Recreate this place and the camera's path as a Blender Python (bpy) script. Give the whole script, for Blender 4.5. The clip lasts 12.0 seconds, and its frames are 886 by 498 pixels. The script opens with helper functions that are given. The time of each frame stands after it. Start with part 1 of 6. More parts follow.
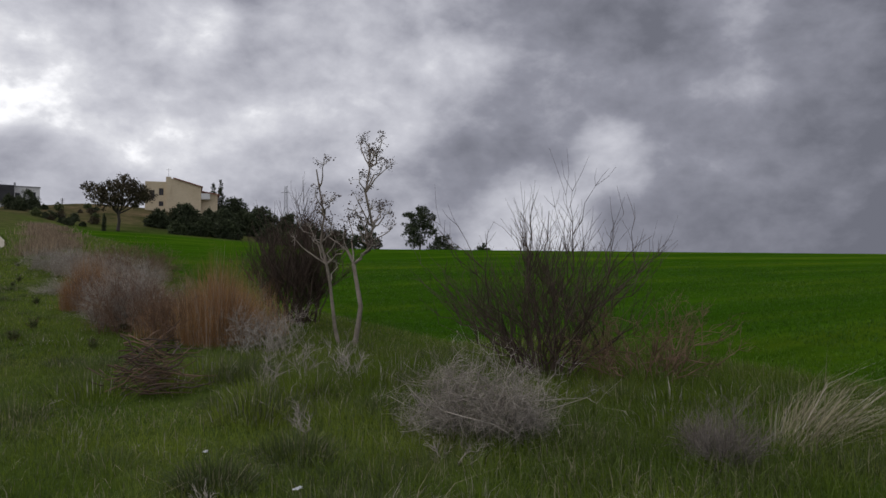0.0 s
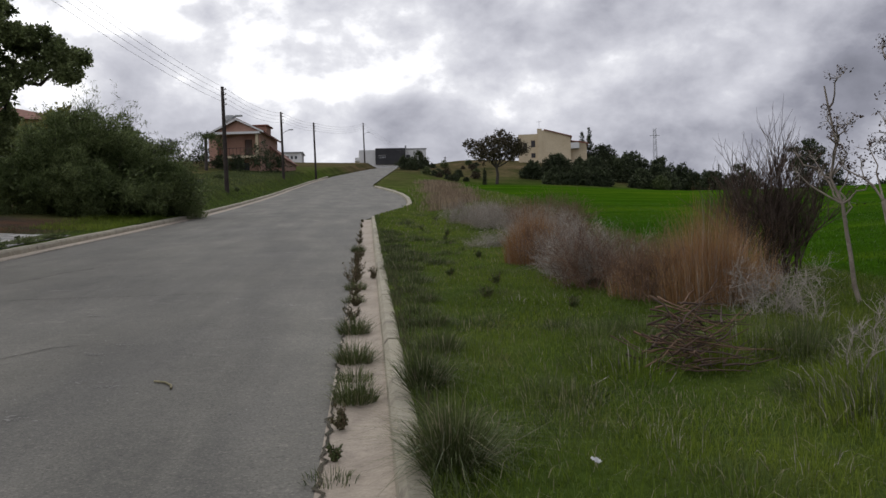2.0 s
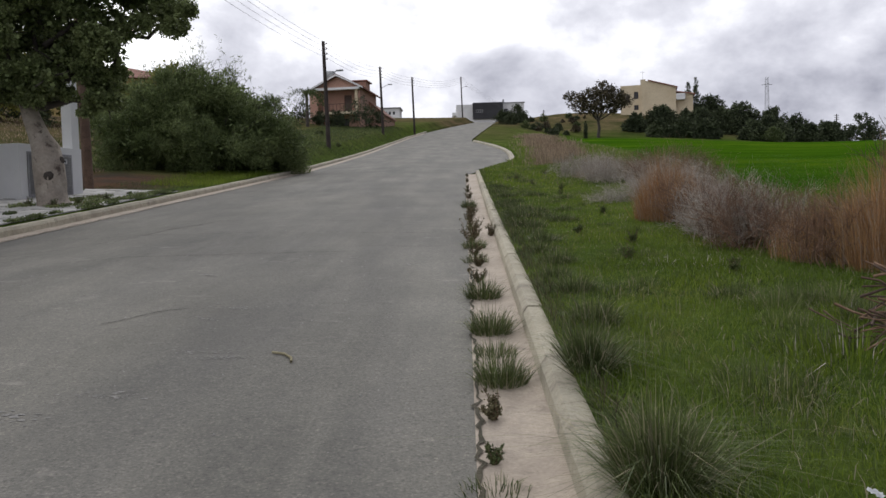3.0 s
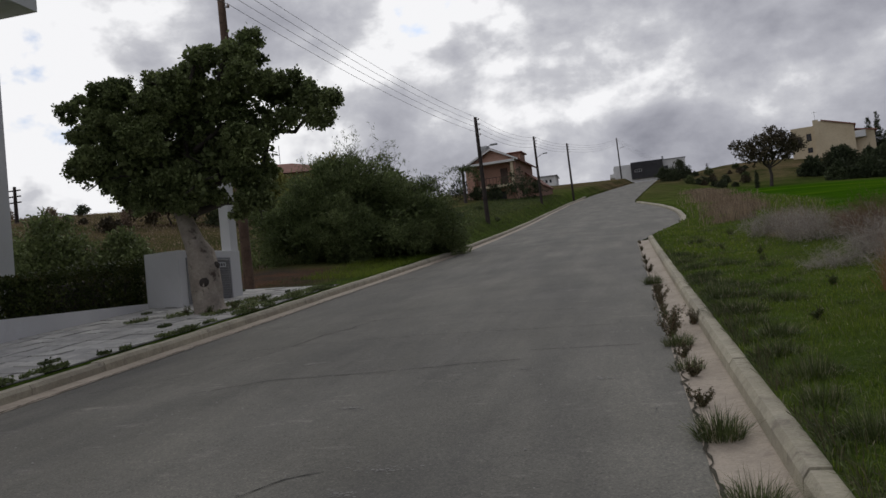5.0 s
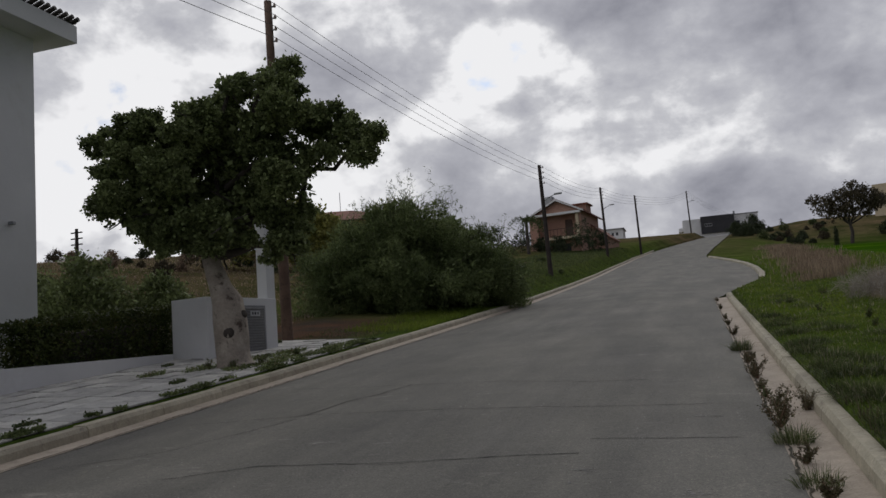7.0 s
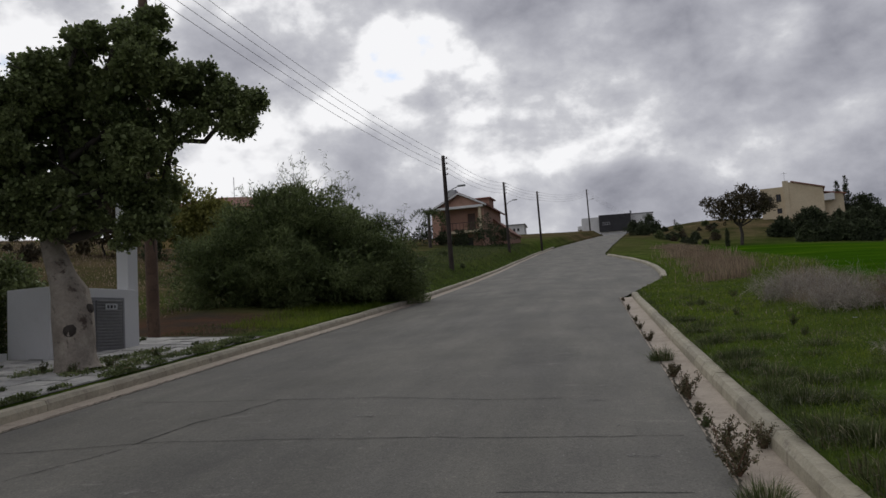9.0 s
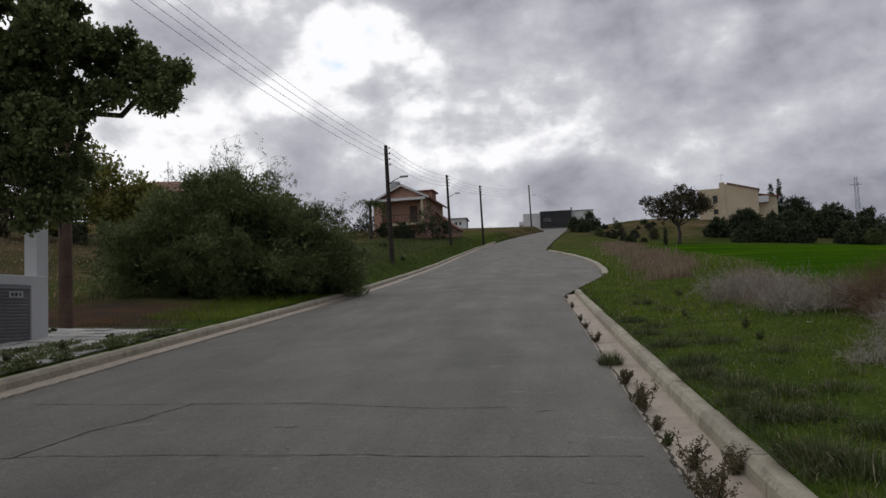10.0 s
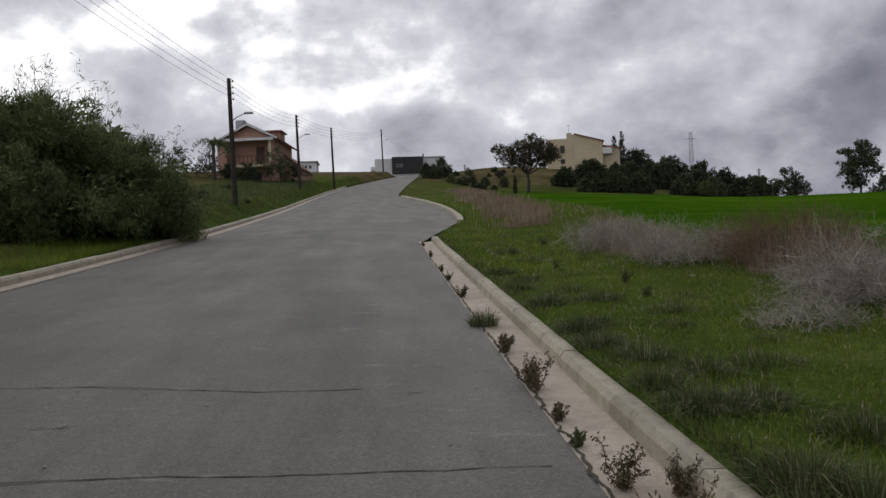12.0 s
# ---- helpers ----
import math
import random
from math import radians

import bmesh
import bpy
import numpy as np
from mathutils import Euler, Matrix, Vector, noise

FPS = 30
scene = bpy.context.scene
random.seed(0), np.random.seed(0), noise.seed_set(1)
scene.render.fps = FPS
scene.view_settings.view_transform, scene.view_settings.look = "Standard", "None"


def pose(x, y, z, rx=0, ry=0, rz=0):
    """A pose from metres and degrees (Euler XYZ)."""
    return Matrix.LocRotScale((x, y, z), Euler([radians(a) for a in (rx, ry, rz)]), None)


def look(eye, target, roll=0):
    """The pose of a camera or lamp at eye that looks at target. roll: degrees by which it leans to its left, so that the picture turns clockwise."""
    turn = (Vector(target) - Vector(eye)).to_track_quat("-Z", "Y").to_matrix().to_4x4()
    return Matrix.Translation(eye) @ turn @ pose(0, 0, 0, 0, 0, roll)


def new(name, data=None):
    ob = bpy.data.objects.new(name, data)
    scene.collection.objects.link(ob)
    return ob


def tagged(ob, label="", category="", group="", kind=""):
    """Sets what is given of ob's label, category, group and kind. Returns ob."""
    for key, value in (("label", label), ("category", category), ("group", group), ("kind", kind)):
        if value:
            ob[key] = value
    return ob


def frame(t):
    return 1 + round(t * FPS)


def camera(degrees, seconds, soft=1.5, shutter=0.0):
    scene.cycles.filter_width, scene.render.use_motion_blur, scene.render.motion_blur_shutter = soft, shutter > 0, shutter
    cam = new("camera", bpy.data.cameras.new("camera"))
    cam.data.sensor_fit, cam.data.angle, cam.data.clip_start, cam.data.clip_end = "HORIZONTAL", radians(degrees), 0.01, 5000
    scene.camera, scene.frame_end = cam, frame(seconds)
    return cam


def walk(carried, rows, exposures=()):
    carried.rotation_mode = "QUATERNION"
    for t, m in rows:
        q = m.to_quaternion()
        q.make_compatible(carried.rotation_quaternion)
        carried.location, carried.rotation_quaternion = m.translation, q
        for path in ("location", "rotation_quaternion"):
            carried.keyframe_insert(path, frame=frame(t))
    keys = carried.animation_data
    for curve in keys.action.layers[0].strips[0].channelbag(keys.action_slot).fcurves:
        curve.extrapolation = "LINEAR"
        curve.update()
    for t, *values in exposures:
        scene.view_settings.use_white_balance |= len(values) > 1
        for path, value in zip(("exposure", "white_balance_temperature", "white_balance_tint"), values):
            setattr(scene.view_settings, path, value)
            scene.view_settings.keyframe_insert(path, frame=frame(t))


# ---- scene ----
cam = camera(56.54, 12.0)
PATH = [
    (0.0, look((1.097, 0.000, 1.566), (6.099, 8.639, 2.162), -0.45)),
    (0.5, look((0.886, 0.393, 1.579), (5.089, 9.465, 1.757), -0.86)),
    (1.0, look((0.687, 0.866, 1.608), (4.310, 10.186, 1.620), -0.98)),
    (1.5, look((0.479, 1.330, 1.625), (3.343, 10.911, 1.640), -1.23)),
    (2.0, look((0.257, 1.817, 1.650), (1.143, 11.778, 1.675), -1.69)),
    (2.5, look((0.073, 2.286, 1.656), (0.020, 12.283, 1.458), -1.63)),
    (4.5, look((-0.304, 4.170, 1.825), (-0.911, 14.106, 0.871), -1.92)),
    (5.0, look((-0.370, 4.684, 1.976), (-2.557, 14.430, 2.467), -5.89)),
    (5.5, look((-0.451, 5.262, 2.028), (-3.325, 14.791, 2.996), -6.02)),
    (6.0, look((-0.447, 5.773, 2.050), (-3.368, 15.269, 3.183), -5.97)),
    (6.5, look((-0.492, 6.260, 2.061), (-3.409, 15.752, 3.237), -5.48)),
    (7.0, look((-0.589, 6.674, 2.090), (-3.455, 16.182, 3.262), -4.29)),
    (9.0, look((-0.887, 8.570, 2.262), (-2.616, 18.368, 3.264), -3.52)),
    (9.5, look((-0.927, 9.020, 2.302), (-2.147, 18.903, 3.215), -3.56)),
    (10.0, look((-0.991, 9.478, 2.338), (-2.023, 19.385, 3.215), -2.50)),
    (10.5, look((-1.000, 9.945, 2.366), (-1.315, 19.909, 3.154), -2.36)),
    (11.0, look((-1.056, 10.421, 2.387), (-1.149, 20.404, 2.965), -2.31)),
    (11.5, look((-1.094, 10.851, 2.413), (-0.413, 20.814, 2.932), -2.52)),
    (12.0, look((-1.106, 11.325, 2.427), (-0.363, 21.296, 2.572), -2.28)),
]
walk(cam, PATH, [(0.0, -0.1), (1.5, -0.05), (2.5, 0.22), (4.4, 0.85), (4.7, 0.3), (5.0, -0.45), (5.6, -0.55), (7.0, -0.55), (9.5, -0.4), (10.5, -0.3), (12.0, -0.15)])

# terrain begin
def smooth(a, b, v):
    t = np.clip((np.asarray(v, float) - a) / (b - a), 0, 1)
    return t * t * (3 - 2 * t)


def run(y):
    """Height of the road's crown line along the street: a steepening rise that tops out."""
    y = np.asarray(y, float)
    up = 0.0775 * y + 0.000215 * np.clip(y, -40, 165) ** 2 * np.sign(y)
    over = np.clip(y - 150, 0, 1e4)
    return up - 0.0775 * np.clip(y - 165, 0, 1e4) + 0.03 * np.clip(y - 165, 0, 90) - 0.0006 * np.clip(over, 0, 40) ** 2


def cross(x):
    x = np.asarray(x, float)
    return np.where(x > -3.2, -0.032 * x, 0.1024 - 0.008 * (-3.2 - x))


def right_edge(y):
    """Edge of the asphalt on the field side, with the bay of a track mouth."""
    return np.interp(y, [-60, 34.6, 36.0, 41, 47, 52, 60, 68, 77, 84, 90.5, 98, 120, 140, 165, 260], [0, 0, 0.2, 1.08, 2.22, 2.6, 2.88, 2.85, 2.4, 1.65, 0.8, 0.9, 2.3, 4.0, 6.4, 24])


def left_edge(y):
    return np.interp(y, [-60, 24, 40, 85, 105, 125, 145, 165, 260], [-7.55, -7.5, -7.2, -7.2, -6.6, -5.0, -1.6, 2.4, 17])


def road_z(x, y):
    return run(y) + cross(np.clip(x, -9, 2))


GUTTER_R, KERB_R, GUTTER_L, KERB_L, KERB_H = 0.34, 0.56, 0.34, 0.64, 0.15


def ground_z(x, y):
    """Height of the ground beside the road."""
    x, y = np.asarray(x, float), np.asarray(y, float)
    er, el = right_edge(y), left_edge(y)
    # field side
    dx, dy = x - 0.5, y - 3.0
    r, th = np.hypot(dx, dy), np.degrees(np.arctan2(dx, np.maximum(dy, -1e6)))
    thc = np.clip(th, 0, 100)
    crest = np.interp(thc, [0, 10, 20, 35, 100], [150, 135, 115, 90, 80])
    slope = 0.0594 * np.cos(np.radians(thc)) + 0.0142 * np.sin(np.radians(thc)) + 0.018 * smooth(25, 6, thc)
    f = 1 - r / crest
    far = 1.75 + slope * r - np.where(f > 0, 1.45 * f ** 2, 9.0 * f ** 2)
    far = far + 5.4 * smooth(122, 166, r) * smooth(25, 13, np.abs(th))
    edge = run(y) + cross(np.clip(er, 0, 1.5)) + KERB_H + 0.03
    w = smooth(0.5, 15, x - er)
    right = edge * (1 - w) + far * w
    # village side
    d = np.maximum(el - KERB_L - x, 0)
    base = run(y) + cross(np.clip(el, -7, 0)) + KERB_H
    wild = smooth(25, 34, y)
    rise = 0.05 * np.minimum(d, 4) + wild * (0.07 * np.clip(d - 1, 0, 4) + 0.128 * np.clip(d - 6, 0, 30) + 0.04 * np.clip(d - 36, 0, 400))
    bank = smooth(36, 50, y) * np.interp(y, [50, 90, 115, 150], [0.65, 0.9, 1.0, 0.8]) * smooth(0.1, 1.5, d)
    left = base + rise * (1 - smooth(90, 150, y) * 0.75) + bank
    ditch = run(y) + cross(np.clip(x, -7, 1)) - 0.12
    z = np.where(x > er + KERB_R - 0.06, right, np.where(x < el - KERB_L + 0.06, left, ditch))
    away = smooth(330, 900, np.hypot(x, y))
    return z * (1 - away) + np.minimum(z, 6.0) * away
# terrain end

# ---- world and sun ----
world = bpy.data.worlds.new("sky")
scene.world = world
world.use_nodes = True


def node(tree, kind, **inputs):
    n = tree.nodes.new(kind)
    for key, value in inputs.items():
        key = int(key[1:]) if key[0] == "i" and key[1:].isdigit() else key.replace("_", " ")
        n.inputs[key].default_value = value
    return n


def link(tree, a, b):
    tree.links.new(a, b)


def ramp(tree, source, stops):
    n = tree.nodes.new("ShaderNodeValToRGB")
    while len(n.color_ramp.elements) < len(stops):
        n.color_ramp.elements.new(0.5)
    for e, (p, c) in zip(n.color_ramp.elements, stops):
        e.position, e.color = p, (*c, 1) if len(c) == 3 else c
    link(tree, source, n.inputs[0])
    return n


def maths(tree, op, a, b=0.0, clamp=False):
    n = tree.nodes.new("ShaderNodeMath")
    n.operation, n.use_clamp = op, clamp
    for i, v in enumerate((a, b)):
        if isinstance(v, (int, float)):
            n.inputs[i].default_value = v
        else:
            link(tree, v, n.inputs[i])
    return n.outputs[0]


def mixed(tree, fac, a, b, blend="MIX"):
    n = tree.nodes.new("ShaderNodeMix")
    n.data_type, n.blend_type = "RGBA", blend
    for sock, v in ((n.inputs[0], fac), (n.inputs[6], a), (n.inputs[7], b)):
        if isinstance(v, (int, float)):
            sock.default_value = v
        elif isinstance(v, tuple):
            sock.default_value = (*v, 1)
        else:
            link(tree, v, sock)
    return n.outputs[2]


def build_sky():
    """Broken stratocumulus before a clear sky; the sun stands ahead, behind the cloud."""
    t = world.node_tree
    t.nodes.clear()
    out, bg = t.nodes.new("ShaderNodeOutputWorld"), t.nodes.new("ShaderNodeBackground")
    sky = t.nodes.new("ShaderNodeTexSky")
    sky.sky_type, sky.sun_disc, sky.sun_elevation, sky.sun_rotation = "NISHITA", False, radians(38), radians(-5)
    clear = mixed(t, 1.0, sky.outputs[0], (0.065, 0.082, 0.105), "MULTIPLY")
    co = t.nodes.new("ShaderNodeTexCoord")
    sep = t.nodes.new("ShaderNodeSeparateXYZ")
    link(t, co.outputs["Generated"], sep.inputs[0])
    x, y, z = sep.outputs
    flat = t.nodes.new("ShaderNodeCombineXYZ")
    link(t, x, flat.inputs[0])
    link(t, y, flat.inputs[1])
    link(t, maths(t, "MULTIPLY", z, 1.5), flat.inputs[2])
    shift = t.nodes.new("ShaderNodeVectorMath")
    shift.operation = "ADD"
    shift.inputs[1].default_value = (5.3, 2.9, 1.15)
    link(t, flat.outputs[0], shift.inputs[0])
    big = node(t, "ShaderNodeTexNoise", Scale=4.4, Detail=6.0, Roughness=0.48, Distortion=0.0)
    fine = node(t, "ShaderNodeTexNoise", Scale=10.0, Detail=11.0, Roughness=0.57, Distortion=0.1)
    link(t, shift.outputs[0], big.inputs["Vector"])
    link(t, shift.outputs[0], fine.inputs["Vector"])
    n = maths(t, "ADD", maths(t, "MULTIPLY", big.outputs[0], 0.56), maths(t, "MULTIPLY", fine.outputs[0], 0.44))
    # thicker cloud over the field, thinner low ahead, and gaps where the sun breaks through
    side = maths(t, "ADD", maths(t, "MULTIPLY", x, -0.19), maths(t, "MULTIPLY", y, 0.02))
    ahead = t.nodes.new("ShaderNodeMapRange")
    ahead.inputs["From Min"].default_value, ahead.inputs["From Max"].default_value = 0.28, 0.04
    ahead.inputs["To Max"].default_value = 0.008
    link(t, z, ahead.inputs["Value"])
    side = maths(t, "ADD", side, maths(t, "MULTIPLY", maths(t, "MAXIMUM", maths(t, "SUBTRACT", x, 0.40), 0.0), -0.34))
    side = maths(t, "ADD", side, maths(t, "MULTIPLY", maths(t, "MAXIMUM", maths(t, "SUBTRACT", -0.5, x), 0.0), -0.26))
    n = maths(t, "ADD", maths(t, "ADD", n, side), ahead.outputs[0])
    for toward, reach, amount in (((-0.148, 0.930, 0.343), 0.045, 0.10), ((-0.200, 0.922, 0.333), 0.06, 0.08), ((-0.160, 0.933, 0.325), 0.13, 0.02), ((-0.122, 0.949, 0.290), 0.055, 0.09), ((0.203, 0.927, 0.316), 0.075, 0.13), ((0.590, 0.803, 0.075), 0.10, 0.20), ((-0.314, 0.920, 0.232), 0.08, 0.07), ((-0.500, 0.780, 0.376), 0.22, 0.02), ((0.656, 0.737, 0.164), 0.06, 0.09)):
        gap = t.nodes.new("ShaderNodeVectorMath")
        gap.operation = "DOT_PRODUCT"
        gap.inputs[1].default_value = Vector(toward).normalized()
        link(t, co.outputs["Generated"], gap.inputs[0])
        lift = t.nodes.new("ShaderNodeMapRange")
        lift.interpolation_type = "SMOOTHSTEP"
        lift.inputs["From Min"].default_value, lift.inputs["From Max"].default_value, lift.inputs["To Max"].default_value = math.cos(reach), 1.0, amount
        link(t, gap.outputs["Value"], lift.inputs["Value"])
        n = maths(t, "ADD", n, lift.outputs[0])
    cloud = ramp(t, n, [(0.22, (0.13, 0.135, 0.165)), (0.36, (0.225, 0.23, 0.275)), (0.45, (0.36, 0.365, 0.415)), (0.53, (0.48, 0.485, 0.535)), (0.585, (0.61, 0.615, 0.655)), (0.645, (0.98, 0.98, 1.0))])
    hole = ramp(t, n, [(0.715, (0, 0, 0)), (0.775, (0.8, 0.8, 0.8))])
    link(t, mixed(t, hole.outputs[0], cloud.outputs[0], clear), bg.inputs[0])
    bg.inputs[1].default_value = 1.28
    link(t, bg.outputs[0], out.inputs[0])


build_sky()
sun = new("sun", bpy.data.lights.new("sun", "SUN"))
sun.data.energy, sun.data.angle, sun.data.color = 0.6, radians(25), (1.0, 0.97, 0.92)
sun.matrix_world = look((5, 60, 50), (0, 0, 0))


# ---- materials ----
def material(name, a, b, scale=1.0, rough=0.8, bump=0.3, bump_scale=40.0, c=None, c_at=(0.6, 0.72), c_scale=6.0, metal=0.0, per="", spread=0.35, sheer=0.0, gloss=0.5, bump_depth=0.01, c_stretch=None, grainy=1.0):
    """Two colours by a coarse noise, a third in patches by a finer one, grain and relief; per: tints each object or each island."""
    m = bpy.data.materials.new(name)
    m.use_nodes = True
    t = m.node_tree
    bsdf = t.nodes["Principled BSDF"]
    geo = t.nodes.new("ShaderNodeNewGeometry")
    n1 = node(t, "ShaderNodeTexNoise", Scale=scale, Detail=6.0, Roughness=0.6)
    n2 = node(t, "ShaderNodeTexNoise", Scale=bump_scale, Detail=5.0, Roughness=0.65)
    link(t, geo.outputs["Position"], n1.inputs["Vector"])
    link(t, geo.outputs["Position"], n2.inputs["Vector"])
    r1 = ramp(t, n1.outputs[0], [(0.35, a), (0.65, b)])
    col = r1.outputs[0]
    if c:
        n3 = node(t, "ShaderNodeTexNoise", Scale=c_scale, Detail=8.0, Roughness=0.7, Distortion=0.4)
        if c_stretch:
            mp = t.nodes.new("ShaderNodeMapping")
            mp.inputs["Scale"].default_value = c_stretch
            link(t, geo.outputs["Position"], mp.inputs[0])
            link(t, mp.outputs[0], n3.inputs["Vector"])
        else:
            link(t, geo.outputs["Position"], n3.inputs["Vector"])
        mask = ramp(t, n3.outputs[0], [(c_at[0], (0, 0, 0)), (c_at[1], (1, 1, 1))])
        col = mixed(t, mask.outputs[0], col, c)
    grain = ramp(t, n2.outputs[0], [(0.3, (0.72, 0.72, 0.72)), (0.7, (1.2, 1.2, 1.2))])
    col = mixed(t, 0.6 * grainy, col, grain.outputs[0], "MULTIPLY")
    n4 = node(t, "ShaderNodeTexNoise", Scale=bump_scale / 6, Detail=4.0, Roughness=0.7)
    link(t, geo.outputs["Position"], n4.inputs["Vector"])
    col = mixed(t, 0.55 * grainy, col, ramp(t, n4.outputs[0], [(0.32, (0.78, 0.78, 0.78)), (0.68, (1.16, 1.15, 1.13))]).outputs[0], "MULTIPLY")
    if per:
        rnd = t.nodes.new("ShaderNodeObjectInfo").outputs["Random"] if per == "object" else geo.outputs["Random Per Island"]
        tint = ramp(t, rnd, [(0.0, (1 - spread, 1 - spread, 1 - spread)), (1.0, (1 + spread, 1 + spread, 1 + spread * 0.8))])
        col = mixed(t, 1.0, col, tint.outputs[0], "MULTIPLY")
    link(t, col, bsdf.inputs["Base Color"])
    bsdf.inputs["Roughness"].default_value, bsdf.inputs["Metallic"].default_value = rough, metal
    bsdf.inputs["Specular IOR Level"].default_value = gloss if per != "island" else 0.18
    if bump:
        bp = node(t, "ShaderNodeBump", Strength=bump, Distance=bump_depth)
        link(t, n2.outputs[0], bp.inputs["Height"])
        link(t, bp.outputs[0], bsdf.inputs["Normal"])
    if sheer:
        tr = t.nodes.new("ShaderNodeBsdfTranslucent")
        link(t, col, tr.inputs[0])
        mx = node(t, "ShaderNodeMixShader", Fac=sheer)
        link(t, bsdf.outputs[0], mx.inputs[1])
        link(t, tr.outputs[0], mx.inputs[2])
        link(t, mx.outputs[0], t.nodes["Material Output"].inputs[0])
    return m


M = {}


def mat(name, *args, **kw):
    M[name] = material(name, *args, **kw)


mat("asphalt", (0.121, 0.118, 0.105), (0.157, 0.153, 0.136), 0.35, 0.85, 0.35, 90, c=(0.176, 0.171, 0.154), c_at=(0.45, 0.70), c_scale=0.9, bump_depth=0.008, c_stretch=(1.0, 0.14, 1.0))


def wear_asphalt():
    """Pale worn blotches, drawn out across the street."""
    t = M["asphalt"].node_tree
    bsdf = t.nodes["Principled BSDF"]
    old = bsdf.inputs["Base Color"].links[0].from_socket
    geo = t.nodes.new("ShaderNodeNewGeometry")
    mp = t.nodes.new("ShaderNodeMapping")
    mp.inputs["Scale"].default_value = (0.8, 2.0, 1.0)
    link(t, geo.outputs["Position"], mp.inputs[0])
    n = node(t, "ShaderNodeTexNoise", Scale=1.5, Detail=10.0, Roughness=0.72)
    link(t, mp.outputs[0], n.inputs["Vector"])
    mask = ramp(t, n.outputs[0], [(0.60, (0, 0, 0)), (0.70, (0.8, 0.8, 0.8))])
    col = mixed(t, mask.outputs[0], old, (0.27, 0.258, 0.235))
    n2 = node(t, "ShaderNodeTexNoise", Scale=0.5, Detail=6.0, Roughness=0.6)
    link(t, geo.outputs["Position"], n2.inputs["Vector"])
    col = mixed(t, 1.0, col, ramp(t, n2.outputs[0], [(0.3, (0.84, 0.83, 0.81)), (0.7, (1.12, 1.11, 1.09))]).outputs[0], "MULTIPLY")
    # single pale and dark stones in the surface
    n3 = node(t, "ShaderNodeTexNoise", Scale=55.0, Detail=3.0, Roughness=0.7)
    link(t, geo.outputs["Position"], n3.inputs["Vector"])
    col = mixed(t, 1.0, col, ramp(t, n3.outputs[0], [(0.30, (0.55, 0.55, 0.55)), (0.45, (0.94, 0.94, 0.94)), (0.56, (1.02, 1.02, 1.02)), (0.70, (1.65, 1.62, 1.55))]).outputs[0], "MULTIPLY")
    # darker tar-rich and paler dusty drifts along the wheel tracks
    mp2 = t.nodes.new("ShaderNodeMapping")
    mp2.inputs["Scale"].default_value = (1.1, 0.16, 1.0)
    link(t, geo.outputs["Position"], mp2.inputs[0])
    n4 = node(t, "ShaderNodeTexNoise", Scale=1.0, Detail=7.0, Roughness=0.62)
    link(t, mp2.outputs[0], n4.inputs["Vector"])
    col = mixed(t, 1.0, col, ramp(t, n4.outputs[0], [(0.34, (0.80, 0.80, 0.81)), (0.66, (1.18, 1.17, 1.13))]).outputs[0], "MULTIPLY")
    link(t, col, bsdf.inputs["Base Color"])


wear_asphalt()
mat("concrete", (0.38, 0.32, 0.255), (0.49, 0.42, 0.34), 1.2, 0.9, 0.4, 50, c=(0.26, 0.22, 0.18), c_at=(0.55, 0.7), c_scale=4)
mat("kerbstone", (0.36, 0.325, 0.25), (0.47, 0.43, 0.335), 2.0, 0.9, 0.5, 45, c=(0.22, 0.19, 0.16), c_at=(0.55, 0.7), c_scale=5, per="object", spread=0.12)
mat("paver", (0.42, 0.41, 0.39), (0.55, 0.54, 0.52), 1.5, 0.9, 0.4, 45, c=(0.25, 0.24, 0.22), c_at=(0.55, 0.72), c_scale=4, per="object", spread=0.18)
mat("crack", (0.02, 0.02, 0.019), (0.035, 0.034, 0.03), 5, 0.95, 0.3, 60)
mat("scuff", (0.21, 0.205, 0.19), (0.29, 0.28, 0.265), 6, 0.9, 0.2, 80)
mat("soil", (0.05, 0.045, 0.03), (0.08, 0.07, 0.045), 0.8, 0.95, 0.7, 20, bump_depth=0.04)
mat("red_soil", (0.12, 0.065, 0.04), (0.19, 0.10, 0.06), 1.5, 0.95, 0.8, 12, bump_depth=0.06)
mat("white_paint", (0.70, 0.70, 0.70), (0.78, 0.78, 0.78), 0.5, 0.75, 0.15, 120, c=(0.62, 0.61, 0.585), c_at=(0.55, 0.8), c_scale=0.8, bump_depth=0.003, grainy=0.12)
mat("grey_paint", (0.25, 0.25, 0.26), (0.30, 0.30, 0.31), 1, 0.5, 0.1, 60, metal=0.2)
mat("dark_panel", (0.028, 0.028, 0.032), (0.04, 0.04, 0.045), 0.6, 0.7, 0.2, 20)
mat("pole_wood", (0.115, 0.072, 0.052), (0.175, 0.112, 0.080), 3, 0.9, 0.6, 30, c=(0.06, 0.04, 0.03), c_at=(0.55, 0.7), c_scale=9)
mat("far_pole", (0.035, 0.026, 0.024), (0.055, 0.042, 0.036), 3, 0.9, 0.4, 30)
mat("metal", (0.30, 0.31, 0.32), (0.36, 0.37, 0.38), 4, 0.45, 0.1, 60, metal=0.8)
mat("wire", (0.03, 0.03, 0.032), (0.05, 0.05, 0.052), 4, 0.5, 0.0, 60)
mat("bark", (0.28, 0.24, 0.20), (0.42, 0.37, 0.31), 3, 0.9, 0.8, 22, c=(0.10, 0.075, 0.06), c_at=(0.56, 0.64), c_scale=3.5, bump_depth=0.02)
